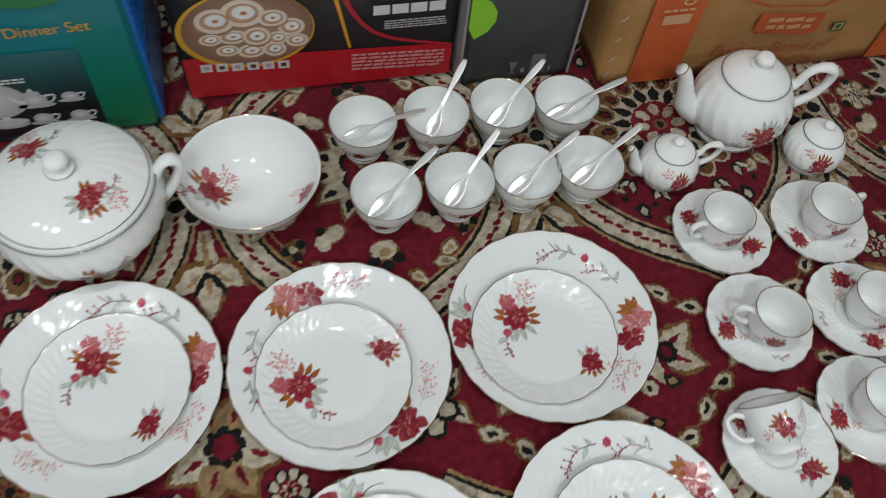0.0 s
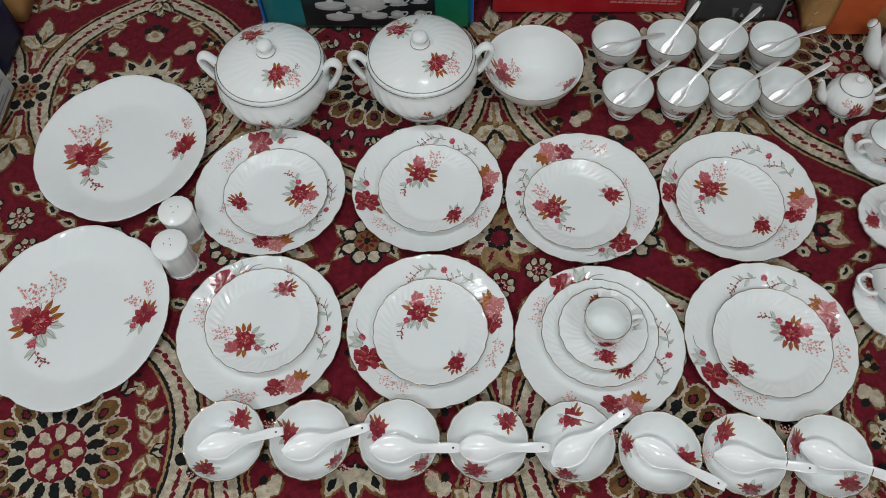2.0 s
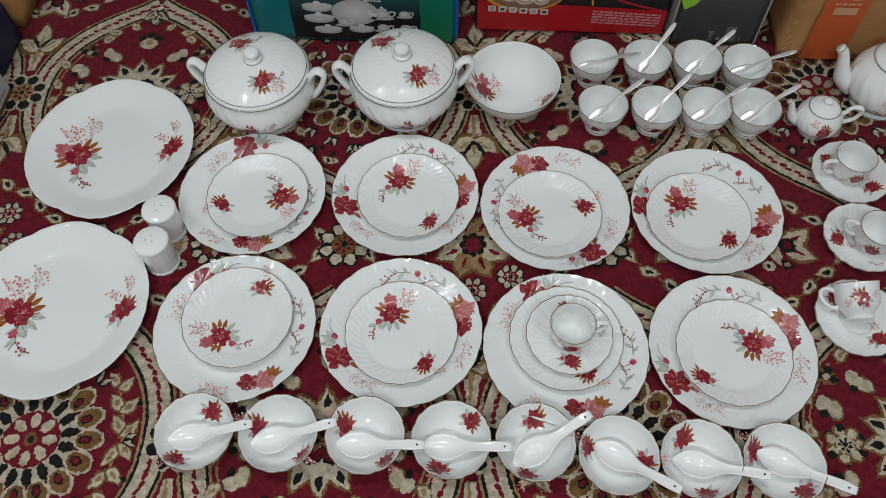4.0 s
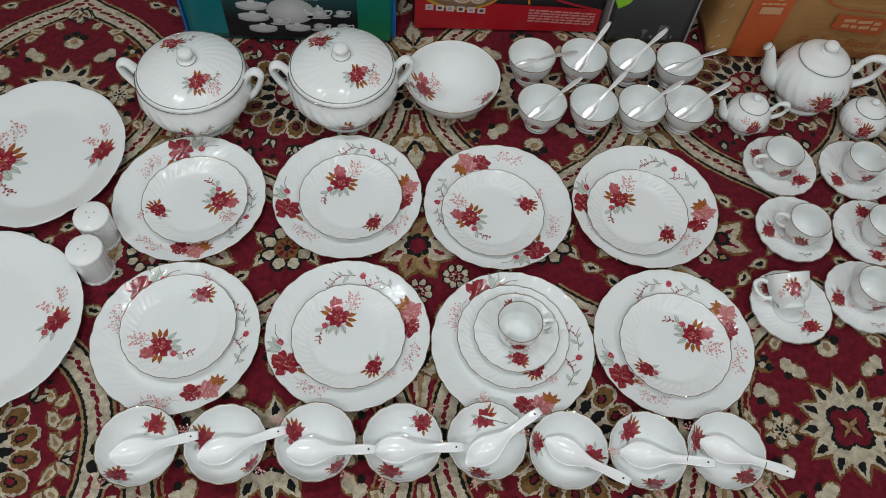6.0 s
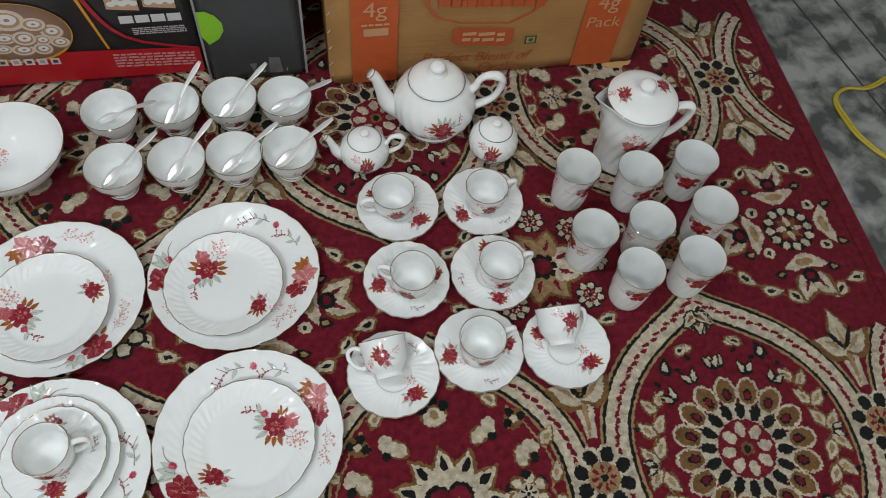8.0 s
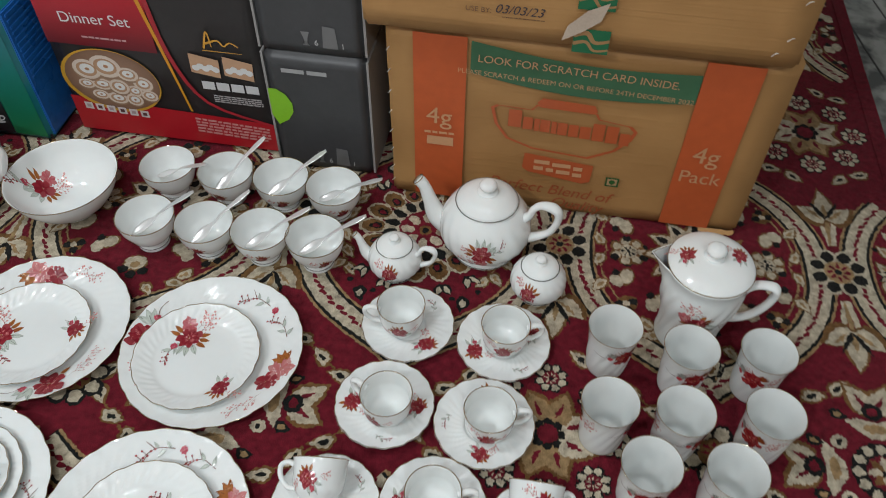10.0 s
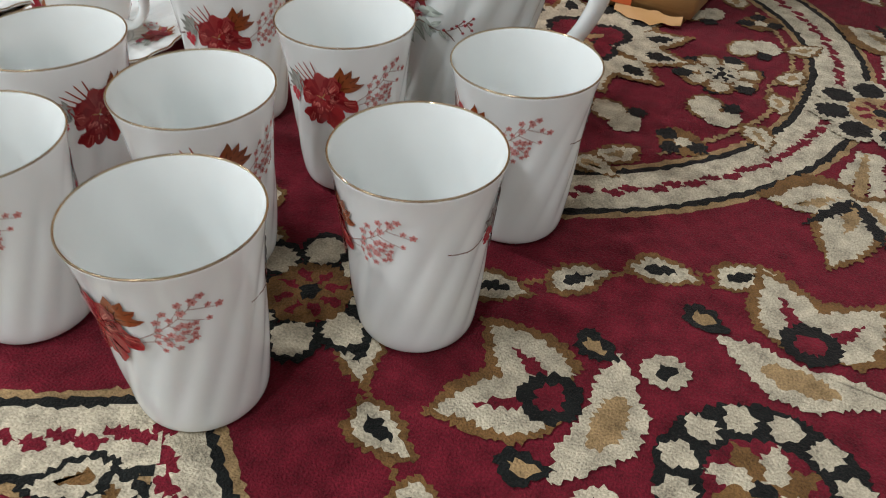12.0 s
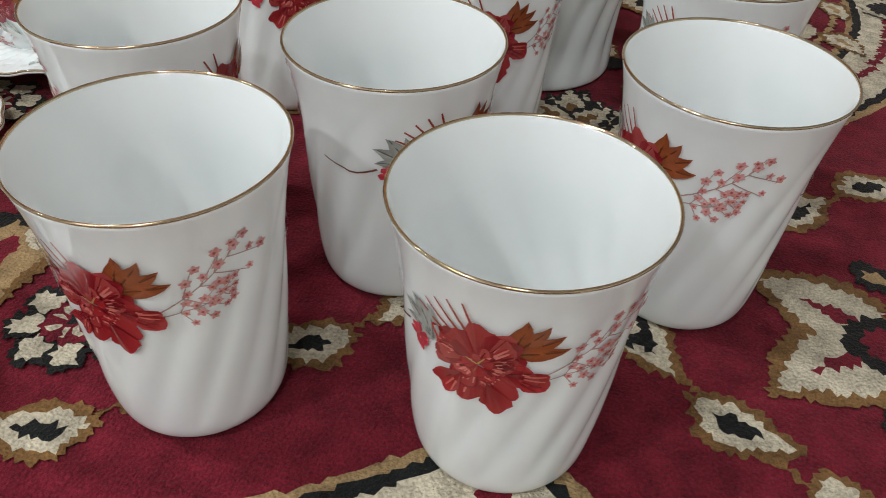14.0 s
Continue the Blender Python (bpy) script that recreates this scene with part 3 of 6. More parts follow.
def tumblers():
    """Eight straight tumblers with slanting flutes."""
    out = profile([(0, 0.002), (0.024, 0.002), (0.0262, 0.0004), (0.0285, 0.003), (0.0300, 0.012), (0.0316, 0.034), (0.0330, 0.058), (0.0346, 0.076), (0.0366, 0.089), (0.0386, 0.0978)])
    inn = profile([(0.0386, 0.0978), (0.0377, 0.0974), (0.0356, 0.089), (0.0335, 0.076), (0.0318, 0.056), (0.0300, 0.030), (0.0282, 0.010), (0.020, 0.006), (0, 0.0055)])

    def shape(a, r, z):
        k = max(0, min(1, (z - 0.004) / 0.02)) * max(0, min(1, (0.093 - z) / 0.035)) if r > 0.025 else 0
        f = abs(math.sin(7 * (a - 11 * z)))
        return r + k * 0.0010 * (f - 0.6), z

    bm = lathe(out, 168, shape)
    low = lathe(inn, 168)
    me = bpy.data.meshes.new("tmp")
    low.to_mesh(me)
    low.free()
    me.flip_normals()
    bm.from_mesh(me)
    bpy.data.meshes.remove(me)
    bmesh.ops.remove_doubles(bm, verts=bm.verts[:], dist=1e-5)
    bmesh.ops.recalc_face_normals(bm, faces=bm.faces[:])
    ob = tagged(obj("tumbler", bm, PORCELAIN), "white fluted porcelain tumbler with red flower, on the carpet", "tumbler", "tumblers")
    part("gilt_rim", ring(0.0383, 0.0981, 0.00052, 96), GILT, ob, "gilt line round the mouth")
    wall = [p for p in out if p[1] >= 0.004]
    for turn in (0.0, math.pi):
        ink = Ink()
        spray(ink, 0.016, -0.003, 0.42, 0.030, 0.017)
        spray(ink, 0.016, -0.004, -0.02, 0.022, 0.015)
        ink.line([(-0.024, -0.001), (-0.034, -0.004), (-0.044, -0.001)], 0.0009, STEM)
        for a, d in ((1.7, 0.012), (2.15, 0.014), (2.6, 0.014), (3.05, 0.012)):
            leaf(ink, -0.013, 0.001, a, d, (0.30, 0.31, 0.28))
        for a in (0.15, 0.55, 0.95, 1.35):
            leaf(ink, 0.008, 0.006, a, 0.0145, (0.25, 0.060, 0.018))
        for k in range(5):
            a = 1.65 + 0.2 * k
            ink.line([(0.009 * math.cos(a), 0.009 * math.sin(a)), (0.0215 * math.cos(a + 0.12), 0.0215 * math.sin(a + 0.12))], 0.0010, (0.33, 0.06, 0.035))
        bloom(ink, -0.0195, -0.003, 0.0045, (0.55, 0.05, 0.07), (0.40, 0.02, 0.04), ROSE)
        bloom(ink, 0.0, 0.0, 0.0158, (0.36, 0.022, 0.026), (0.15, 0.005, 0.010), (0.62, 0.17, 0.14))
        for x, y, a in ((-0.004, -0.006, -2.2), (0.003, -0.007, -1.25), (0.007, -0.002, -0.3)):
            ink.poly(frill(x, y, a, 0.0125, 0.55), (0.36, 0.026, 0.028), (x, y), (0.15, 0.005, 0.010))
            for d in (-0.3, -0.1, 0.12, 0.32):
                ink.line([(x + 0.005 * math.cos(a + d), y + 0.005 * math.sin(a + d)), (x + 0.0105 * math.cos(a + d), y + 0.0105 * math.sin(a + d))], 0.0007, (0.20, 0.008, 0.012) if d < 0 else (0.54, 0.11, 0.09))
        ink.put("floral_print", round_side(wall, 0.067, turn, shape), PRINT, ob, "red flower print with ochre leaves and pink sprays")
    place_all(ob, [(1.119, 0.462, 0.0008, 300), (1.224, 0.4445, 0.0008, 284), (1.329, 0.456, 0.0008, 238), (1.115, 0.339, 0.0008, 350), (1.2125, 0.3425, 0.0008, 318),
                   (1.3275, 0.358, 0.0008, 219), (1.168, 0.2596, 0.0008, 264), (1.2727, 0.268, 0.0008, 262)])


tumblers()


def bowl(name, r, h, foot, label, category, group, n=96, waves=0):
    out = profile([(0, 0.003), (foot - 0.003, 0.003), (foot - 0.002, 0), (foot, 0), (foot * 1.03, 0.005), (r * 0.72, h * 0.32), (r * 0.90, h * 0.66), (r * 0.99, h * 0.97), (r, h)])
    inn = profile([(0, 0.0068), (foot * 0.8, 0.0072), (r * 0.66, h * 0.33), (r * 0.86, h * 0.66), (r * 0.965, h * 0.965), (r, h)])
    shape = scallop(waves, 0.0010, r * 0.8, r, 0.0) if waves else None
    ob = tagged(obj(name, lathe(out + inn[::-1][1:], n, shape), PORCELAIN), label, category, group)
    part("gilt_rim", ring(r, h, 0.0008, n, shape), GILT, ob, "thin gilt line")
    return ob, out, inn, shape


def spoon(widths, heights, depths, thick, length, n=26, across=9):
    """A spoon along x from its bowl's tip to its tail: half widths, heights of the bottom and depth of the dish."""
    bm = bmesh.new()
    xs = np.linspace(0, 1, n)
    key = np.linspace(0, 1, len(widths))
    w, z, d = [[p.y for p in curve([(k, v, 0) for k, v in zip(key, vals)], 6)] for vals in (widths, heights, depths)]
    t = np.linspace(0, 1, len(w))
    top, low = [], []
    for x in xs:
        ww, zz, dd = max(0.0006, np.interp(x, t, w)), np.interp(x, t, z), max(0, np.interp(x, t, d))
        row, und = [], []
        for k in range(across):
            s = -1 + 2 * k / (across - 1)
            row.append(bm.verts.new((x * length, s * ww, zz + dd * s * s + thick)))
            und.append(bm.verts.new((x * length, s * ww * 0.97, zz + dd * s * s)))
        top.append(row)
        low.append(und)
    for i in range(n - 1):
        for k in range(across - 1):
            bm.faces.new((top[i][k], top[i + 1][k], top[i + 1][k + 1], top[i][k + 1]))
            bm.faces.new((low[i][k], low[i][k + 1], low[i + 1][k + 1], low[i + 1][k]))
        bm.faces.new((top[i][0], low[i][0], low[i + 1][0], top[i + 1][0]))
        bm.faces.new((top[i][-1], top[i + 1][-1], low[i + 1][-1], low[i][-1]))
    for e in (0, n - 1):
        for k in range(across - 1):
            bm.faces.new((top[e][k], top[e][k + 1], low[e][k + 1], low[e][k]))
    bmesh.ops.recalc_face_normals(bm, faces=bm.faces[:])
    return bm


def small_bowls():
    ob, out, inn, shape = bowl("fruit_bowl", 0.0600, 0.043, 0.030, "small white porcelain bowl with scalloped gilt edge, on the carpet", "bowl", "small bowls", 96, 16)
    ink = Ink()
    small_bunch(ink, 0.004, 0.041, 0.0122, 0.3)
    ink.put("floral_print", from_top(inn, shape), PRINT, ob, "red flower print inside")
    ink = Ink()
    small_bunch(ink, -0.016, -0.043, 0.0112, 3.0)
    ink.put("floral_print", from_top(inn, shape), PRINT, ob, "red flower print inside")
    place_all(ob, [(-0.289, -0.075, 0.001, -15), (-0.161, -0.072, 0.001, 75), (-0.029, -0.069, 0.001, 65), (0.101, -0.070, 0.001, 160), (0.228, -0.068, 0.001, 5),
                   (0.351, -0.082, 0.001, 270), (0.472, -0.083, 0.001, 30), (0.593, -0.083, 0.001, 60)])
    sp = tagged(obj("soup_spoon", spoon([0.004, 0.0165, 0.0215, 0.0205, 0.013, 0.0075, 0.0068, 0.0075, 0.0078, 0.006], [0.006, 0.0015, 0, 0.0008, 0.007, 0.016, 0.022, 0.026, 0.029, 0.030],
                                        [0.002, 0.009, 0.012, 0.011, 0.007, 0.003, 0.0012, 0.0006, 0.0004, 0], 0.0032, 0.138), MELAMINE), "white glazed soup spoon resting in a small bowl", "spoon", "soup spoons")
    # no hole is cut: a black disc on the tail gives its shade
    hole = lathe([(0, 0), (0.0016, 0), (0.0016, 0.0006), (0, 0.0006)], 10)
    bmesh.ops.translate(hole, verts=hole.verts[:], vec=(0.127, 0, 0.0322))
    part("hole", hole, HOLE_SHADE, sp, "black disc for the shade inside the tail's hanging hole")
    rows = [(-0.334, -0.086, 10), (-0.205, -0.087, 14), (-0.074, -0.079, -2), (0.056, -0.076, -2), (0.197, -0.098, 33), (0.320, -0.061, -32), (0.435, -0.080, -11), (0.563, -0.063, -26)]
    for x, y, a in rows[1:]:
        copy_thing(sp, pose(x, y, 0.0125, 0, -3, a))
    sp.matrix_basis = pose(rows[0][0], rows[0][1], 0.0125, 0, -3, rows[0][2])


small_bowls()


def soup_cups():
    out = profile([(0, 0.004), (0.020, 0.004), (0.024, 0.0), (0.026, 0.0), (0.0255, 0.005), (0.0235, 0.011), (0.026, 0.015), (0.036, 0.026), (0.0425, 0.040), (0.0455, 0.053), (0.0475, 0.064)])
    inn = profile([(0.0475, 0.064), (0.0463, 0.0637), (0.0440, 0.053), (0.0408, 0.040), (0.034, 0.027), (0.022, 0.018), (0, 0.0155)])
    ob = tagged(obj("soup_cup", lathe(out + inn[1:], 72), PORCELAIN), "white footed porcelain cup with gilt edge, on the carpet", "bowl", "footed cups")
    part("gilt_rim", ring(0.0472, 0.0643, 0.0008, 72), GILT, ob, "thin gilt line")
    part("foot_line", ring(0.0256, 0.0055, 0.0006, 48), GREYLINE, ob, "grey line on the foot")
    wall = [p for p in out if p[1] > 0.016]
    for turn in (-1.45, 1.7):
        ink = Ink()
        small_bunch(ink, 0, 0, 0.0095, 1.3)
        ink.put("floral_print", round_side(wall, 0.034, turn), PRINT, ob, "red flower print")
    spots = [(0.349, 0.699), (0.453, 0.702), (0.551, 0.704), (0.646, 0.697), (0.360, 0.578), (0.460, 0.580), (0.554, 0.581), (0.645, 0.582)]
    place_all(ob, [(x, y, 0.001, 17 * ((i * 5) % 4 - 1.5)) for i, (x, y) in enumerate(spots)])
    sp = tagged(obj("teaspoon", spoon([0.002, 0.0080, 0.0105, 0.0092, 0.0040, 0.0026, 0.0025, 0.0030, 0.0040, 0.0050, 0.0048, 0.003], [0.004, 0.001, 0, 0.001, 0.004, 0.007, 0.008, 0.008, 0.007, 0.006, 0.005, 0.004],
                                      [0.001, 0.004, 0.005, 0.004, 0.001, 0, 0, 0, 0, 0, 0, 0], 0.0016, 0.132, 36), STEEL), "polished steel teaspoon leaning in a footed cup", "spoon", "teaspoons")
    angles = (-11, 50, 34, 2, 28, 41, 24, 22)
    for i, ((x, y), a) in enumerate(zip(spots, angles)):
        ca, sa = math.cos(radians(a)), math.sin(radians(a))
        m = pose(x - 0.027 * ca, y - 0.027 * sa, 0.0225, 0, -30, a)
        if i:
            copy_thing(sp, m)
        else:
            home = m
    sp.matrix_basis = home


soup_cups()


def serving_bowl():
    ob, out, inn, shape = bowl("serving_bowl", 0.0930, 0.072, 0.044, "large white porcelain serving bowl with a red bouquet inside", "bowl", "", 120, 0)
    ink = Ink()
    bouquet(ink, -0.056, 0.010, 0.0165, 1.4)
    ink.put("floral_print", from_top(inn), PRINT, ob, "red bouquet print inside")
    ink = Ink()
    small_bunch(ink, 0.068, -0.024, 0.010, 1.0)
    ink.put("floral_print", from_top(inn), PRINT, ob, "red bouquet print inside")
    ob.matrix_basis = pose(0.189, 0.633, 0.001, 0, 0, 0)


serving_bowl()


def platters():
    """Two oval platters with shouldered ends."""
    n, rows = 160, []

    def edge(a):
        x, y = 0.157 * math.cos(a), 0.163 * math.sin(a)
        v = abs(math.sin(a))
        k = 1 + 0.006 * abs(math.sin(7 * a)) - 0.030 * math.exp(-((v - 0.88) / 0.05) ** 2) + 0.016 * math.exp(-((v - 1.0) / 0.03) ** 2)
        return x * k, y * k

    prof = [(0, 0.006), (0.5, 0.006), (0.66, 0.0065), (0.74, 0.010), (0.86, 0.018), (0.96, 0.0245), (1.0, 0.026), (0.985, 0.0235), (0.86, 0.0145), (0.70, 0.0035), (0.60, 0.0), (0.57, 0.0), (0.55, 0.003), (0, 0.003)]
    bm = bmesh.new()
    rings = []
    for f, z in profile(prof, 3):
        if f < 1e-4:
            rings.append([bm.verts.new((0, 0, z))])
            continue
        ring_v = []
        for i in range(n):
            a = 2 * math.pi * i / n
            ex, ey = edge(a)
            k = max(0, min(1, (f - 0.6) / 0.4))
            sx, sy = 0.155 * math.cos(a), 0.161 * math.sin(a)
            ring_v.append(bm.verts.new((f * (sx + (ex - sx) * k), f * (sy + (ey - sy) * k), z + 0.0004 * k * math.sin(40 * a + 30 * f))))
        rings.append(ring_v)
    for p, q in zip(rings, rings[1:]):
        for i in range(n):
            j = (i + 1) % n
            if len(p) == 1:
                bm.faces.new((p[0], q[i], q[j]))
            elif len(q) == 1:
                bm.faces.new((p[i], q[0], p[j]))
            else:
                bm.faces.new((p[i], q[i], q[j], p[j]))
    bmesh.ops.recalc_face_normals(bm, faces=bm.faces[:])
    ob = tagged(obj("oval_platter", bm, PORCELAIN), "large oval white porcelain platter with red bouquets, on the carpet", "platter", "platters")
    rim = bmesh.new()
    loop = [rim.verts.new((*edge(2 * math.pi * i / n), 0.0262)) for i in range(n)]
    loop2 = [rim.verts.new((edge(2 * math.pi * i / n)[0] * 1.004, edge(2 * math.pi * i / n)[1] * 1.004, 0.0254)) for i in range(n)]
    for i in range(n):
        rim.faces.new((loop[i], loop[(i + 1) % n], loop2[(i + 1) % n], loop2[i]))
    part("gilt_rim", rim, GREYLINE, ob, "thin grey-gilt line on the edge")

    def place(u, v, h):
        f = math.hypot(u / 0.156, v / 0.162)
        return u, v, float(np.interp(f, [p[0] for p in prof[:7]], [p[1] for p in prof[:7]])) + h

    ink = Ink()
    bouquet(ink, -0.066, -0.006, 0.0275, 2.5)
    spray(ink, -0.050, 0.030, 1.3, 0.050, 0.024)
    ink.put("floral_print", place, PRINT, ob, "large red bouquet print")
    ink = Ink()
    small_bunch(ink, 0.112, -0.004, 0.0190, 0.9)
    spray(ink, 0.116, 0.020, 1.5, 0.035, 0.020)
    ink.put("floral_print", place, PRINT, ob, "red bouquet prints")
    place_all(ob, [(-0.572, 0.474, 0.001, 7), (-0.577, 0.134, 0.001, 4)])


platters()


def shakers():
    out = profile([(0, 0.001), (0.024, 0.001), (0.0275, 0.0), (0.0290, 0.002), (0.0285, 0.006), (0.0270, 0.010), (0.0272, 0.040), (0.0280, 0.062), (0.0292, 0.070), (0.0287, 0.0735), (0.026, 0.0755), (0.015, 0.0785), (0, 0.0795)])
    ob = tagged(obj("shaker", lathe(out, 96, lambda a, r, z: (r + (0.0007 * abs(math.sin(8 * a)) if r > 0.024 else 0), z)), PORCELAIN), "white fluted porcelain salt or pepper shaker", "shaker", "shakers")
    # pouring holes are black discs, their inner shade put into the colour
    for i in range(3):
        hole = lathe([(0, 0), (0.0011, 0), (0.0011, 0.0006), (0, 0.0006)], 8)
        bmesh.ops.translate(hole, verts=hole.verts[:], vec=(0.007 * math.cos(i * 2.1 + 0.5), 0.007 * math.sin(i * 2.1 + 0.5), 0.0789))
        part("hole", hole, HOLE_SHADE, ob, "small black disc for the shade inside a pouring hole")
    part("foot_line", ring(0.0288, 0.005, 0.0006, 48), GREYLINE, ob, "grey line on the foot")
    place_all(ob, [(-0.423, 0.303, 0.0008, 0), (-0.421, 0.238, 0.0008, 50)])


shakers()


def casseroles():
    body = profile([(0, 0.003), (0.054, 0.003), (0.056, 0.0), (0.064, 0.0), (0.066, 0.005), (0.062, 0.011), (0.064, 0.017), (0.080, 0.030), (0.096, 0.052), (0.1035, 0.072), (0.1020, 0.092), (0.0980, 0.108), (0.0990, 0.113)])
    body += [(0.094, 0.113), (0.090, 0.105), (0.0, 0.100)]
    lid = profile([(0.0975, 0.1135), (0.0970, 0.1165), (0.0915, 0.1215), (0.071, 0.132), (0.045, 0.1400), (0.020, 0.1440), (0.0170, 0.1445), (0.0165, 0.1475), (0.0105, 0.1495), (0.0090, 0.1525), (0.0128, 0.156), (0.0140, 0.161), (0.0115, 0.166), (0.006, 0.1682), (0, 0.169)])

    def fluted(a, r, z):
        if r > 0.066 and 0.02 < z < 0.106:
            return r + 0.0009 * math.sin(26 * (a + 6 * z)) * min(1, (z - 0.02) / 0.02) * min(1, (0.106 - z) / 0.02), z
        if z > 0.1215 and r > 0.03:
            return r, z + 0.00030 * math.sin(26 * (a + 7 * r)) * min(1, (r - 0.03) / 0.02)
        return r, z

    ob = tagged(obj("casserole", lathe(body, 208, fluted), PORCELAIN), "round white porcelain casserole with lid and two loop handles", "casserole", "casseroles")
    cover = part("lid", lathe(lid, 208, fluted), PORCELAIN, ob, "white domed lid with a round knob")
    for s in (1, -1):
        part("handle", tube([(s * 0.092, 0, 0.056), (s * 0.107, 0, 0.068), (s * 0.121, 0, 0.092), (s * 0.128, 0, 0.116), (s * 0.120, 0, 0.127), (s * 0.108, 0, 0.121), (s * 0.095, 0, 0.098)], [0.007, 0.0062, 0.0058, 0.0058, 0.0058, 0.0058, 0.007], 10, 1.7), PORCELAIN, ob, "white loop handle")
    part("rim_line", ring(0.0991, 0.1130, 0.0010, 96), GREYLINE, ob, "grey-gilt line")
    part("foot_line", ring(0.0655, 0.004, 0.0008, 72), GREYLINE, ob, "grey line on the foot")
    part("lid_line", ring(0.0940, 0.1205, 0.0008, 96), GREYLINE, cover, "grey-gilt line round the lid")
    part("knob_line", ring(0.0168, 0.1462, 0.0007, 48), GREYLINE, cover, "grey-gilt line under the knob")
    wall = [p for p in body[:-3] if 0.016 < p[1] < 0.108]
    topp = [p for p in lid if p[1] < 0.1440]
    rs = sorted((p[0], p[1]) for p in topp)
    for x, y, turn in ((0.026, -0.046, 0.6), (-0.036, 0.042, 2.3)):
        ink = Ink()
        bouquet(ink, x, y, 0.0150, turn, True, False)
        twig(ink, x + 0.014, y + 0.006, 0.5, 0.028, 0.012)
        ink.put("floral_print", from_top(rs), PRINT, cover, "red flower print")
    for turn in (-1.55, 1.6):
        ink = Ink()
        bouquet(ink, 0, 0, 0.0160, 0.4, False, False)
        twig(ink, 0.016, 0.002, 0.25, 0.034, 0.013)
        ink.put("floral_print", round_side(wall, 0.056, turn), PRINT, ob, "red flower print")
    place_all(ob, [(-0.291, 0.590, 0.001, -4), (-0.018, 0.610, 0.001, 5)])


casseroles()


def pot(name, r, h, spouted, label, category):
    """A bellied pot with lid, and spout and ear if it pours; r, h: belly and knob top."""
    k = h / 0.142
    body = profile([(0, 0.003), (r * 0.56, 0.003), (r * 0.62, 0), (r * 0.71, 0.001), (r * 0.69, 0.006 * k), (r * 0.66, 0.010 * k), (r * 0.78, 0.018 * k), (r * 0.97, 0.036 * k), (r, 0.055 * k), (r * 0.95, 0.075 * k), (r * 0.80, 0.094 * k), (r * 0.68, 0.104 * k), (r * 0.67, 0.107 * k)])
    lid = profile([(r * 0.66, 0.1072 * k), (r * 0.62, 0.111 * k), (r * 0.46, 0.119 * k), (r * 0.24, 0.1240 * k), (r * 0.22, 0.1260 * k), (r * 0.13, 0.1272 * k), (r * 0.12, 0.1295 * k), (r * 0.17, 0.133 * k), (r * 0.185, 0.138 * k), (r * 0.12, 0.1430 * k), (0, 0.1440 * k)])

    def fluted(a, rr, z):
        w = max(0.0, min(1.0, (z - 0.012 * k) / (0.02 * k), (0.100 * k - z) / (0.02 * k))) if rr > 0.6 * r else 0.0
        return rr + 0.009 * r * w * math.sin(20 * (a + 0.55 * z / (0.1 * k))), z

    ob = tagged(obj(name, lathe(body + [(0, 0.106 * k)], 160, fluted), PORCELAIN), label, category)
    cover = part("lid", lathe(lid, 96), PORCELAIN, ob, "white domed lid with a round knob")
    part("rim_line", ring(r * 0.675, 0.107 * k, 0.0008, 72), GREYLINE, ob, "grey-gilt line")
    part("foot_line", ring(r * 0.710, 0.003, 0.0008, 72), GREYLINE, ob, "grey-gilt line on the foot")
    if spouted:
        part("spout", tube([(-r * 0.80, 0, 0.034 * k), (-r * 1.12, 0, 0.050 * k), (-r * 1.28, 0, 0.078 * k), (-r * 1.42, 0, 0.106 * k), (-r * 1.55, 0, 0.117 * k)], [r * 0.30, r * 0.24, r * 0.165, r * 0.13, r * 0.14], 14), PORCELAIN, ob, "curved white spout")
        tip = ring(r * 0.135, 0, 0.0008, 24)
        bmesh.ops.rotate(tip, verts=tip.verts[:], cent=(0, 0, 0), matrix=Euler((0, radians(-42), 0)).to_matrix())
        bmesh.ops.translate(tip, verts=tip.verts[:], vec=(-r * 1.555, 0, 0.1175 * k))
        part("spout_line", tip, GILT, ob, "gilt line on the spout")
        part("ear", tube([(r * 0.80, 0, 0.084 * k), (r * 0.94, 0, 0.094 * k), (r * 1.02, 0, 0.110 * k), (r * 1.18, 0, 0.120 * k), (r * 1.42, 0, 0.120 * k), (r * 1.55, 0, 0.110 * k), (r * 1.53, 0, 0.088 * k), (r * 1.36, 0, 0.064 * k), (r * 0.92, 0, 0.044 * k)], [r * 0.11, r * 0.085, r * 0.075, r * 0.08, r * 0.105, r * 0.095, r * 0.08, r * 0.075, r * 0.11], 12, 1.25), PORCELAIN, ob, "white looped ear handle")
    wall = [p for p in body if 0.01 * k < p[1] < 0.10 * k]
    return ob, wall


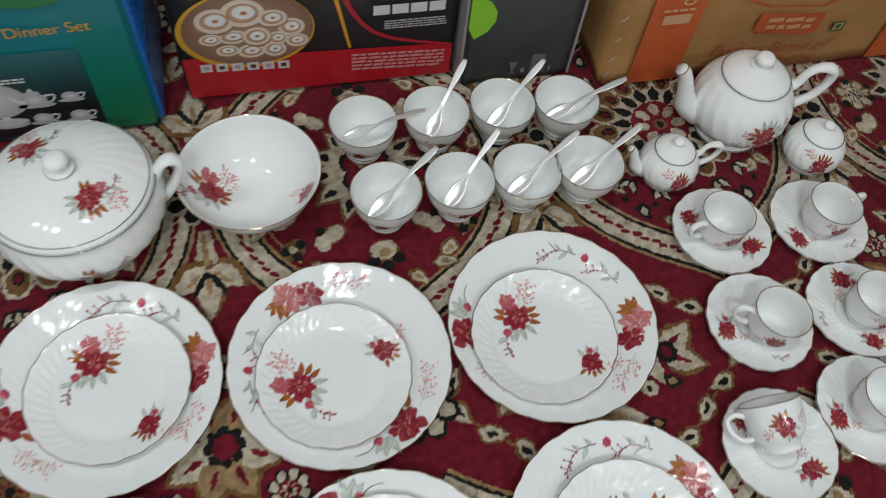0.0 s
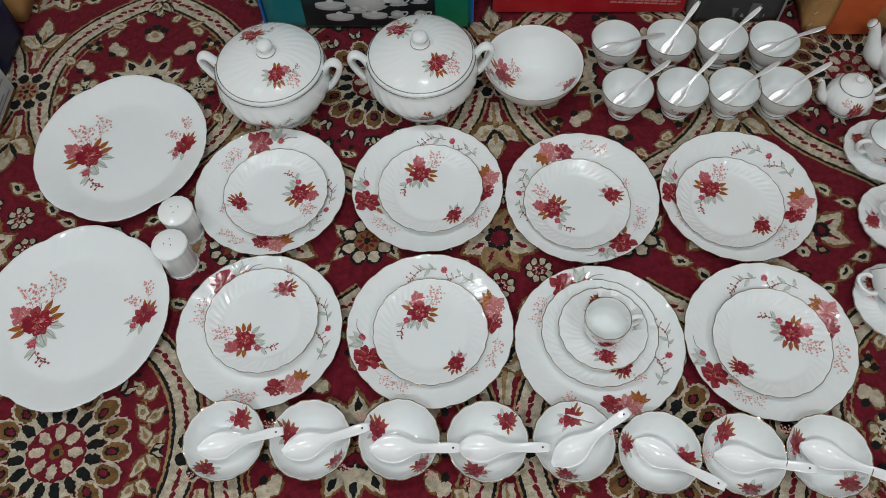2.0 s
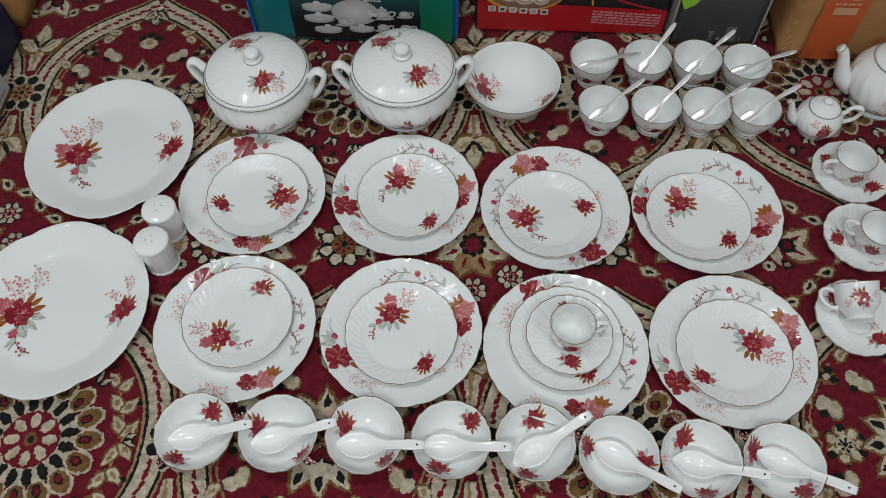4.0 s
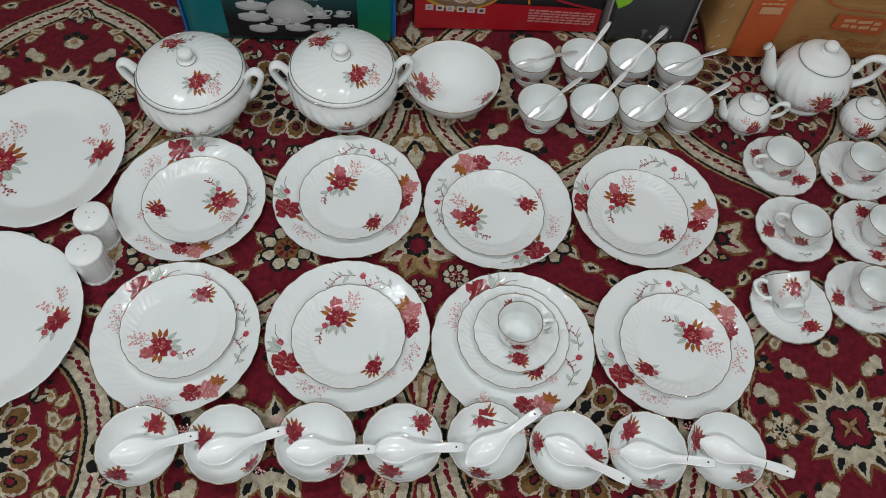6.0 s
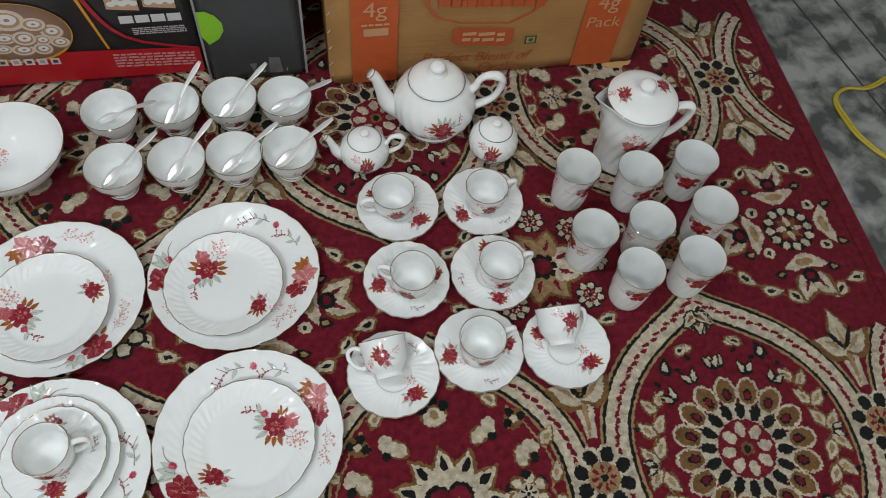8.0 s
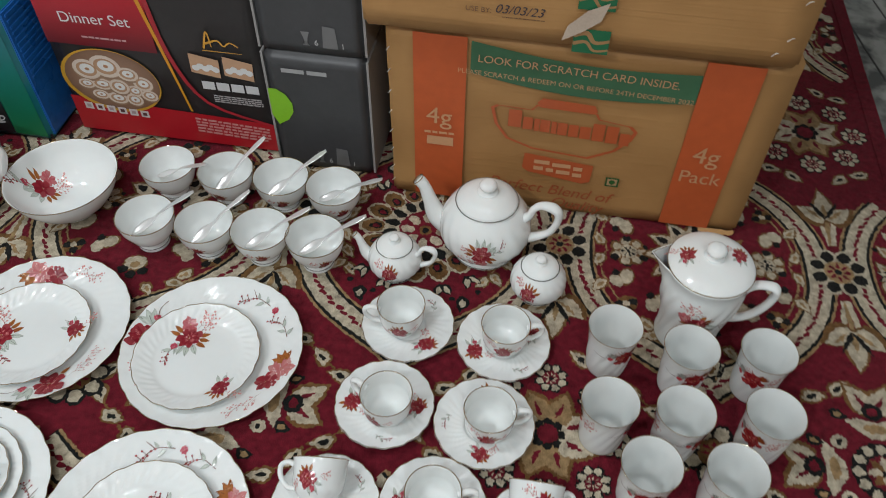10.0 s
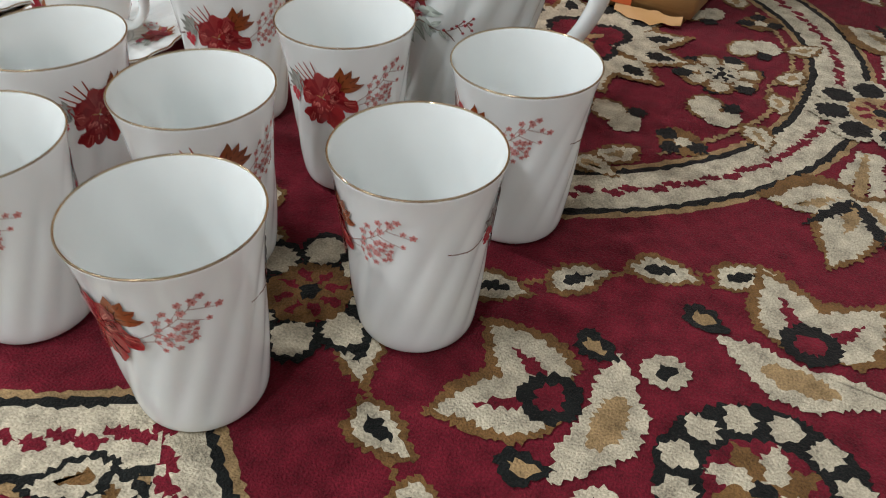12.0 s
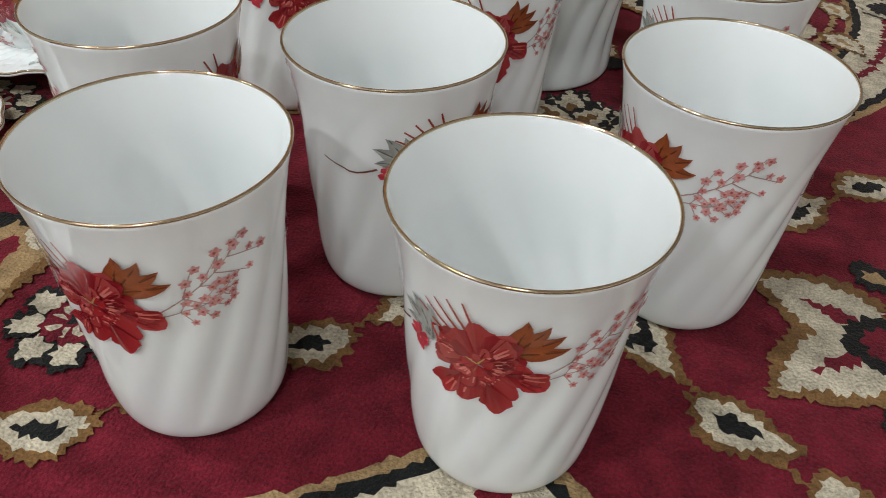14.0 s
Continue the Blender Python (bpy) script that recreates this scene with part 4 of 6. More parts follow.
def tea_things():
    ob, wall = pot("teapot", 0.074, 0.150, True, "large white porcelain teapot with a red flower on its belly", "teapot")
    ink = Ink()
    bouquet(ink, 0, 0, 0.0165, 4.6, True, False)
    twig(ink, 0.012, 0.004, 0.3, 0.030, 0.012)
    spray(ink, -0.012, 0.004, 2.9, 0.02, 0.012)
    ink.put("floral_print", round_side(wall, 0.062, -1.40), PRINT, ob, "red flower print")
    ob.matrix_basis = pose(0.910, 0.662, 0.001, 0, 0, -8)
    ob, wall = pot("milk_pot", 0.043, 0.082, True, "small white porcelain milk pot with spout and ear", "milk pot")
    ink = Ink()
    small_bunch(ink, 0, 0, 0.0120, 1.3)
    ink.put("floral_print", round_side(wall, 0.036, -1.5), PRINT, ob, "red flower print")
    ob.matrix_basis = pose(0.774, 0.587, 0.001, 0, 0, -6)
    ob, wall = pot("sugar_pot", 0.044, 0.083, False, "small round white porcelain sugar pot with lid", "sugar pot")
    ink = Ink()
    small_bunch(ink, 0, 0, 0.0130, 1.3)
    ink.put("floral_print", round_side(wall, 0.038, -1.9), PRINT, ob, "red flower print")
    ob.matrix_basis = pose(1.006, 0.582, 0.001)


tea_things()


def jug():
    """A tall fluted jug with a beak, an ear and a domed lid."""
    out = profile([(0, 0.003), (0.040, 0.003), (0.0425, 0.0), (0.0455, 0.001), (0.0455, 0.008), (0.0435, 0.030), (0.0470, 0.060), (0.0545, 0.095), (0.0580, 0.125), (0.0585, 0.148), (0.0610, 0.160)])
    inn = profile([(0.0610, 0.160), (0.0590, 0.1595), (0.054, 0.130), (0.047, 0.090), (0.042, 0.050), (0.040, 0.012), (0, 0.010)])

    def shape(a, r, z):
        d = abs(a - math.pi)
        beak = 0.022 * max(0, 1 - d / 0.50) ** 1.5 * max(0, (z - 0.115) / 0.045) ** 1.3 if r > 0.03 else 0
        f = 0.0026 * abs(math.sin(8 * (a - 7 * z))) * max(0, min(1, z / 0.03)) * max(0, min(1, (0.14 - z) / 0.03)) if r > 0.043 and z < 0.14 else 0
        return r + beak + f, z + beak * 0.25

    ob = tagged(obj("water_jug", lathe(out + inn[1:], 144, shape), PORCELAIN), "tall white fluted porcelain jug with lid, beak and ear", "jug")
    part("gilt_rim", ring(0.0590, 0.1603, 0.0007, 144, shape), GILT, ob, "gilt line round the mouth")
    lid = profile([(0.0585, 0.1605), (0.0600, 0.163), (0.057, 0.1665), (0.045, 0.173), (0.025, 0.1775), (0.0150, 0.1790), (0.0140, 0.1810), (0.0095, 0.1830), (0.0098, 0.1850), (0.0132, 0.1890), (0.0138, 0.1935), (0.0095, 0.1985), (0, 0.2005)])
    cover = part("lid", lathe(lid, 96), PORCELAIN, ob, "white domed lid with a round knob")
    part("lid_line", ring(0.0602, 0.1625, 0.0007, 96), GILT, cover, "gilt line round the lid")
    rs = sorted((p[0], p[1]) for p in lid if p[1] < 0.178 and p[1] >= 0.163)
    for x, y in ((-0.036, -0.002), (0.036, 0.014), (0.004, -0.034)):
        ink = Ink()
        if y > -0.01:
            small_bunch(ink, x, y, 0.0105, 1.5)
        else:
            spray(ink, x - 0.025, y + 0.02, 0.2, 0.018, 0.009)
        ink.put("floral_print", from_top(rs), PRINT, cover, "red flower print")
    part("ear", tube([(0.054, 0, 0.112), (0.059, 0, 0.126), (0.071, 0, 0.137), (0.088, 0, 0.139), (0.0965, 0, 0.134), (0.0985, 0, 0.120), (0.094, 0, 0.098), (0.083, 0, 0.076), (0.066, 0, 0.060), (0.044, 0, 0.056)], [0.0070, 0.0052, 0.0050, 0.0055, 0.0066, 0.0058, 0.0052, 0.0050, 0.0050, 0.0070], 12, 1.5), PORCELAIN, ob, "white ear handle")
    wall = [p for p in out if 0.01 < p[1] < 0.15]
    ink = Ink()
    bouquet(ink, 0, 0, 0.0150, 2.6, True, False)
    twig(ink, 0.012, -0.008, -0.3, 0.03, 0.012)
    ink.put("floral_print", round_side(wall, 0.094, -1.62, shape), PRINT, ob, "red flower print")
    ob.matrix_basis = pose(1.238, 0.543, 0.001, 0, 0, -4)


jug()


# ---- boxes ----
TEAL_CARD = mat("teal_card", (0.008, 0.17, 0.19), 0.3, vary=0.08, scale=8, bump=0.15, bump_scale=30)
BLUE_CARD = mat("blue_card", (0.018, 0.15, 0.50), 0.28, vary=0.2, scale=8, bump=0.5, bump_scale=40)
BLACK_CARD = mat("black_card", (0.024, 0.021, 0.021), 0.30, vary=0.15, scale=8, bump=0.2, bump_scale=30)
GREY_CARD = mat("charcoal_card", (0.052, 0.053, 0.056), 0.40, vary=0.12, scale=8, bump=0.1, bump_scale=30)
PALE_CARD = mat("pale_grey_card", (0.30, 0.29, 0.28), 0.5, vary=0.08, scale=8)
ORANGE_CARD = mat("orange_print", (0.50, 0.095, 0.024), 0.55, vary=0.10, scale=6, bump=0.12, bump_scale=25)
GREEN_CARD = mat("green_print", (0.045, 0.135, 0.065), 0.55, vary=0.10, scale=6, bump=0.12, bump_scale=25)
CABLE_SKIN = mat("yellow_plastic", (0.42, 0.33, 0.03), 0.4, vary=0.08, scale=40)
FILM = mat("clear_tape", (0.52, 0.42, 0.33), 0.12, vary=0.1, scale=30)
CARTON_WHITE, BRAND_RED = (0.56, 0.31, 0.16), (0.46, 0.095, 0.030)
GOLDEN, SNOW = (0.60, 0.30, 0.04), (0.66, 0.66, 0.65)


def crumpled(x0, x1, y0, y1, z0, z1, soft, cuts=14):
    """A carton with slightly bowed, dented faces and worn corners."""
    bm = boxed(x0, x1, y0, y1, z0, z1, 0.006)
    bmesh.ops.subdivide_edges(bm, edges=[e for e in bm.edges if e.calc_length() > 0.05], cuts=cuts, use_grid_fill=True)
    for v in bm.verts:
        n = noise.noise_vector(v.co * 6.0) * soft + noise.noise_vector(v.co * 21.0) * soft * 0.35
        k = 0.25 if v.co.z < z0 + 0.02 else 1.0
        v.co += Vector((n.x * k, n.y * k, n.z * 0.4 if v.co.z > z0 + 0.02 else 0))
    return bm


def front(y):
    return lambda u, v, h: (u, y - h, v)


def side_on(x):
    return lambda u, v, h: (x + h, u, v)


def quad(ink, x0, x1, z0, z1, colour, slope=0.0):
    s = slope * (x1 - x0)
    ink.poly([(x0, z0), (x1, z0 + s), (x1, z1 + s), (x0, z1)], colour)


def oval(ink, x, z, rx, rz, colour, n=28, inner=None):
    ink.poly([(x + rx * math.cos(2 * math.pi * i / n), z + rz * math.sin(2 * math.pi * i / n)) for i in range(n)], colour, None, inner)


def lettering(parent, words, x, z, size, colour, y, slope=0.0, name="lettering", shear=0.0, base=0.0016):
    """Printed words on a face that looks towards -y, as a flat mesh."""
    cu = bpy.data.curves.new("words", "FONT")
    cu.body, cu.size, cu.align_x, cu.align_y, cu.shear = words, size, "CENTER", "CENTER", shear
    tmp = new("words", cu)
    me = bpy.data.meshes.new_from_object(tmp.evaluated_get(bpy.context.evaluated_depsgraph_get()))
    bpy.data.objects.remove(tmp)
    ca = me.color_attributes.new("Col", "FLOAT_COLOR", "POINT")
    ca.data.foreach_set("color", np.array([(*colour, 1.0)] * len(me.vertices), dtype=np.float32).ravel())
    me.materials.clear()
    me.materials.append(INK)
    ob = new(name, me)
    ob.parent = parent
    ob.matrix_basis = pose(x, y - base, z, 90, -slope, 0)
    return tagged(ob, "printed words")


def bars(parent, x0, x1, z, height, rows, colour, y, seed, name="small_print", base=0.0016, slope=0.0):
    """Rows of small print that cannot be read, as broken bars."""
    rnd, ink = random.Random(seed), Ink()
    for r in range(rows):
        zz, x = z - r * height * 1.7, x0
        while x < x1 - height:
            w = min(height * rnd.uniform(1.5, 5), x1 - x)
            quad(ink, x, x + w, zz + slope * (x - x0), zz + height + slope * (x - x0), colour)
            x += w + height * 0.6
    ink.put(name, front(y), INK, parent, "rows of small print", layers=0, step=0.0, base=base)


def teal_set_box():
    y = 0.785
    ob = tagged(obj("dinner_set_box", crumpled(-0.345, 0.072, y, 1.00, 0.0, 0.275, 0.0015), TEAL_CARD), "teal printed dinner set box with a black photo panel", "box")
    part("side_panel", boxed(0.0725, 0.0775, y + 0.004, 0.995, 0.012, 0.272, 0.002), BLUE_CARD, ob, "ribbed bright blue side", False)
    for k in range(12):
        part("rib", boxed(0.0770, 0.0795, y + 0.012, 0.985, 0.135 + k * 0.0112, 0.1415 + k * 0.0112, 0.001), BLUE_CARD, ob, "", False)
    part("left_edge", boxed(-0.3485, -0.3440, y - 0.0005, 0.995, 0.012, 0.272, 0.001), BLUE_CARD, ob, "blue edge strip", False)
    part("base_tray", boxed(-0.342, 0.070, y + 0.004, 0.998, 0.0, 0.011), BLACK_CARD, ob, "dark base", False)
    f = y - 0.002
    ink = Ink()
    ink.fade(0.002, 0.066, 0.012, 0.257, [(0.006, 0.17, 0.06), (0.006, 0.16, 0.12), (0.006, 0.15, 0.19)])
    ink.put("green_panel", front(f), INK, ob, "panel fading from teal to green", layers=0, step=0, base=0.0004)
    ink = Ink()
    ink.fade(-0.262, 0.001, 0.014, 0.164, [(0.010, 0.012, 0.014), (0.010, 0.012, 0.014), (0.018, 0.06, 0.066), (0.030, 0.13, 0.144)])
    ink.put("photo_panel", front(f), INK, ob, "black photo panel", layers=0, step=0, base=0.0006)
    # pictured crockery
    for x, z, s, kind in ((-0.075, 0.082, 1.0, "pot"), (-0.030, 0.083, 0.7, "cup"), (-0.075, 0.046, 0.8, "cup"), (-0.028, 0.046, 0.8, "cup"), (-0.130, 0.085, 1.5, "dish"), (-0.205, 0.095, 1.2, "bowl"), (-0.205, 0.066, 1.2, "bowl"), (-0.190, 0.036, 1.1, "bowl"),
                          (-0.155, 0.060, 0.8, "cup"), (-0.120, 0.040, 1.0, "bowl")):
        ink = Ink()
        if kind == "dish":
            oval(ink, x, z, 0.032 * s, 0.022 * s, (0.42, 0.43, 0.42), 24, SNOW)
        elif kind == "bowl":
            oval(ink, x, z, 0.026 * s, 0.009 * s, (0.34, 0.35, 0.35), 24, SNOW)
            oval(ink, x, z + 0.005 * s, 0.026 * s, 0.006 * s, (0.55, 0.55, 0.54))
            oval(ink, x, z + 0.011 * s, 0.006 * s, 0.004 * s, SNOW)
        else:
            oval(ink, x, z - 0.011 * s, 0.024 * s, 0.005 * s, (0.45, 0.45, 0.45))
            oval(ink, x, z, 0.016 * s, 0.012 * s, (0.40, 0.41, 0.41), 20, SNOW)
            ink.line([(x + 0.014 * s, z + 0.006 * s), (x + 0.026 * s, z + 0.006 * s), (x + 0.022 * s, z - 0.004 * s), (x + 0.013 * s, z - 0.006 * s)], 0.004 * s, SNOW)
            if kind == "pot":
                ink.line([(x - 0.012 * s, z - 0.004 * s), (x - 0.022 * s, z), (x - 0.028 * s, z + 0.010 * s)], 0.008 * s, SNOW)
                oval(ink, x, z + 0.012 * s, 0.010 * s, 0.004 * s, (0.5, 0.5, 0.5))
                oval(ink, x, z + 0.018 * s, 0.003 * s, 0.003 * s, SNOW)
        ink.put("pictured_dish", front(f), INK, ob, "pictured white crockery", layers=0, step=0.0001, base=0.0010)
    lettering(ob, "Dinner Set", -0.022, 0.198, 0.023, GOLDEN, f, 2.0)
    bars(ob, -0.11, -0.075, 0.120, 0.003, 2, SNOW, f, 3)
    ink = Ink()
    oval(ink, -0.03, 0.250, 0.045, 0.018, (0.02, 0.16, 0.05))
    ink.put("seal", front(f), INK, ob, "dark green oval mark", base=0.0008)


teal_set_box()


def red_set_box():
    y = 0.828
    ob = tagged(obj("printed_box", crumpled(0.112, 0.508, y, 1.05, 0.0, 0.345, 0.002), BLACK_CARD), "black and red printed dinner set box in worn wrap", "box")
    f = y - 0.0026
    ink = Ink()
    ink.poly([(0.116, 0.008), (0.503, 0.008), (0.503, 0.070), (0.116, 0.086)], (0.42, 0.012, 0.020))
    ink.put("red_band", front(f), INK, ob, "red lower band", base=0.0003)
    ink = Ink()
    ink.fade(0.116, 0.316, 0.20, 0.34, [(0.12, 0.006, 0.012), (0.36, 0.010, 0.020), (0.50, 0.014, 0.026)])
    ink.put("red_corner", front(f), INK, ob, "panel fading from black to red", layers=0, step=0, base=0.0003)
    ink = Ink()
    oval(ink, 0.209, 0.128, 0.093, 0.068, (0.55, 0.30, 0.03), 40)
    oval(ink, 0.212, 0.130, 0.088, 0.064, (0.20, 0.11, 0.07), 40, (0.42, 0.26, 0.17))
    ink.put("photo", front(f), INK, ob, "oval photo of crockery with an amber edge", layers=0, step=0.0001, base=0.0006)
    rnd = random.Random(5)
    for x, z, r in ((0.170, 0.150, 0.023), (0.208, 0.160, 0.024), (0.246, 0.148, 0.020), (0.270, 0.130, 0.016), (0.160, 0.118, 0.014), (0.190, 0.120, 0.018), (0.222, 0.118, 0.018), (0.250, 0.112, 0.014), (0.180, 0.096, 0.014), (0.212, 0.092, 0.016), (0.244, 0.092, 0.013), (0.276, 0.105, 0.013)):
        ink = Ink()
        r *= rnd.uniform(1.05, 1.30)
        tip = rnd.uniform(0.62, 0.9)
        oval(ink, x, z - 0.12 * r, r, r * tip, (0.30, 0.19, 0.12), 20)
        oval(ink, x, z, r * 0.95, r * 0.92 * tip, (0.62, 0.50, 0.40), 20, SNOW)
        oval(ink, x, z, r * 0.70, r * 0.66 * tip, (0.42, 0.24, 0.13), 18, (0.55, 0.38, 0.26))
        oval(ink, x + 0.05 * r, z + 0.05 * r, r * 0.50, r * 0.46 * tip, SNOW, 16, (0.72, 0.70, 0.66))
        oval(ink, x + 0.05 * r, z + 0.02 * r, r * 0.16, r * 0.14 * tip, (0.40, 0.20, 0.10), 10)
        ink.put("pictured_dish", front(f), INK, ob, "pictured white and brown crockery", layers=0, step=0.0001, base=0.0012 + 0.0002 * rnd.random())
    for k in range(6):
        ink = Ink()
        x = 0.138 + k * 0.0215
        quad(ink, x, x + 0.016, 0.058 - k * 0.0012, 0.073 - k * 0.0012, (0.55, 0.52, 0.51))
        quad(ink, x + 0.004, x + 0.012, 0.062 - k * 0.0012, 0.069 - k * 0.0012, (0.10, 0.04, 0.04) if k % 2 else (0.38, 0.3, 0.3))
        ink.put("icon", front(f), INK, ob, "small white square mark", layers=0, step=0.0002, base=0.0008)
    bars(ob, 0.352, 0.492, 0.062, 0.0042, 5, (0.55, 0.25, 0.24), f, 7, base=0.0008, slope=-0.05)
    ink = Ink()
    ink.line([(0.300, 0.335), (0.325, 0.210), (0.350, 0.080)], 0.008, (0.60, 0.27, 0.02))
    ink.put("gold_stripe", front(f), INK, ob, "thin amber stripe", base=0.0008)
    ink = Ink()
    ink.line([(0.318, 0.325), (0.335, 0.20), (0.385, 0.105), (0.500, 0.068)], 0.010, (0.36, 0.02, 0.03))
    ink.put("red_stripe", front(f), INK, ob, "thin red curve", base=0.0007)
    lettering(ob, "Dinner Set", 0.218, 0.255, 0.029, SNOW, f, 1.0, base=0.0010)
    bars(ob, 0.185, 0.265, 0.217, 0.0035, 1, (0.5, 0.3, 0.3), f, 9, base=0.0010)
    ink = Ink()
    ink.line([(0.404, 0.222), (0.414, 0.256), (0.418, 0.226)], 0.004, GOLDEN)
    ink.line([(0.408, 0.232), (0.430, 0.240), (0.440, 0.230), (0.452, 0.238), (0.466, 0.230)], 0.004, GOLDEN)
    ink.line([(0.400, 0.218), (0.470, 0.218)], 0.0018, GOLDEN)
    ink.put("brand_mark", front(f), INK, ob, "golden script-like brand mark", base=0.0010)
    for x in (0.370, 0.430):
        ink = Ink()
        ink.poly([(x, 0.170), (x + 0.052, 0.163), (x + 0.054, 0.200), (x + 0.002, 0.209)], (0.50, 0.30, 0.18))
        for k in range(5):
            oval(ink, x + 0.010 + 0.009 * k, 0.180 + 0.004 * (k % 2), 0.007, 0.006, SNOW, 12)
        ink.put("small_photo", front(f), INK, ob, "small photo of crockery", layers=0, step=0.0001, base=0.0010)
    for k in range(4):
        ink = Ink()
        quad(ink, 0.384 + k * 0.0265, 0.407 + k * 0.0265, 0.136, 0.153, (0.58, 0.58, 0.58))
        ink.put("white_field", front(f), INK, ob, "white label field", base=0.0010)
    bars(ob, 0.400, 0.490, 0.122, 0.0025, 4, (0.42, 0.40, 0.40), f, 11, base=0.0008)


red_set_box()


def charcoal_boxes():
    y = 0.800
    for z0, z1 in ((0.0, 0.248), (0.250, 0.500)):
        ob = tagged(obj("charcoal_box", crumpled(0.516, 0.688, y, 1.06, z0, z1, 0.0012), GREY_CARD), "charcoal glassware box with a green leaf mark", "box", "charcoal boxes")
        part("side_panel", boxed(0.6885, 0.6925, y + 0.003, 1.055, z0 + 0.004, z1 - 0.004), PALE_CARD, ob, "pale grey side", False)
        part("side_panel", boxed(0.5115, 0.5155, y + 0.003, 1.055, z0 + 0.004, z1 - 0.004), PALE_CARD, ob, "pale grey side", False)
        f = y - 0.0018
        ink = Ink()
        pts = [(0.516, z0 + 0.176), (0.530, z0 + 0.176), (0.545, z0 + 0.166), (0.555, z0 + 0.148), (0.555, z0 + 0.130), (0.545, z0 + 0.112), (0.526, z0 + 0.099), (0.516, z0 + 0.120)]
        ink.poly(pts, (0.22, 0.50, 0.02))
        ink.put("leaf_mark", front(f), INK, ob, "bright green leaf shape", base=0.0005)
        bars(ob, 0.545, 0.622, z0 + 0.212, 0.008, 1, (0.36, 0.36, 0.36), f, 2, "brand_bar", base=0.0005)
        ink = Ink()
        ink.poly([(0.588, z0 + 0.045), (0.602, z0 + 0.045), (0.598, z0 + 0.032), (0.597, z0 + 0.022), (0.601, z0 + 0.020), (0.589, z0 + 0.020), (0.593, z0 + 0.022), (0.592, z0 + 0.032)], (0.20, 0.20, 0.20))
        ink.put("glass_mark", front(f), INK, ob, "grey drawn glass", base=0.0005)
        ink = Ink()
        ink.poly([(0.624, z0 + 0.058), (0.644, z0 + 0.056), (0.647, z0 + 0.018), (0.622, z0 + 0.018)], (0.16, 0.16, 0.16))
        ink.put("jug_mark", front(f), INK, ob, "grey drawn jug", base=0.0005)
        lettering(ob, "6", 0.612, z0 + 0.026, 0.014, (0.5, 0.5, 0.5), f, base=0.0008)
        lettering(ob, "1", 0.655, z0 + 0.024, 0.014, (0.5, 0.5, 0.5), f, base=0.0008)


charcoal_boxes()


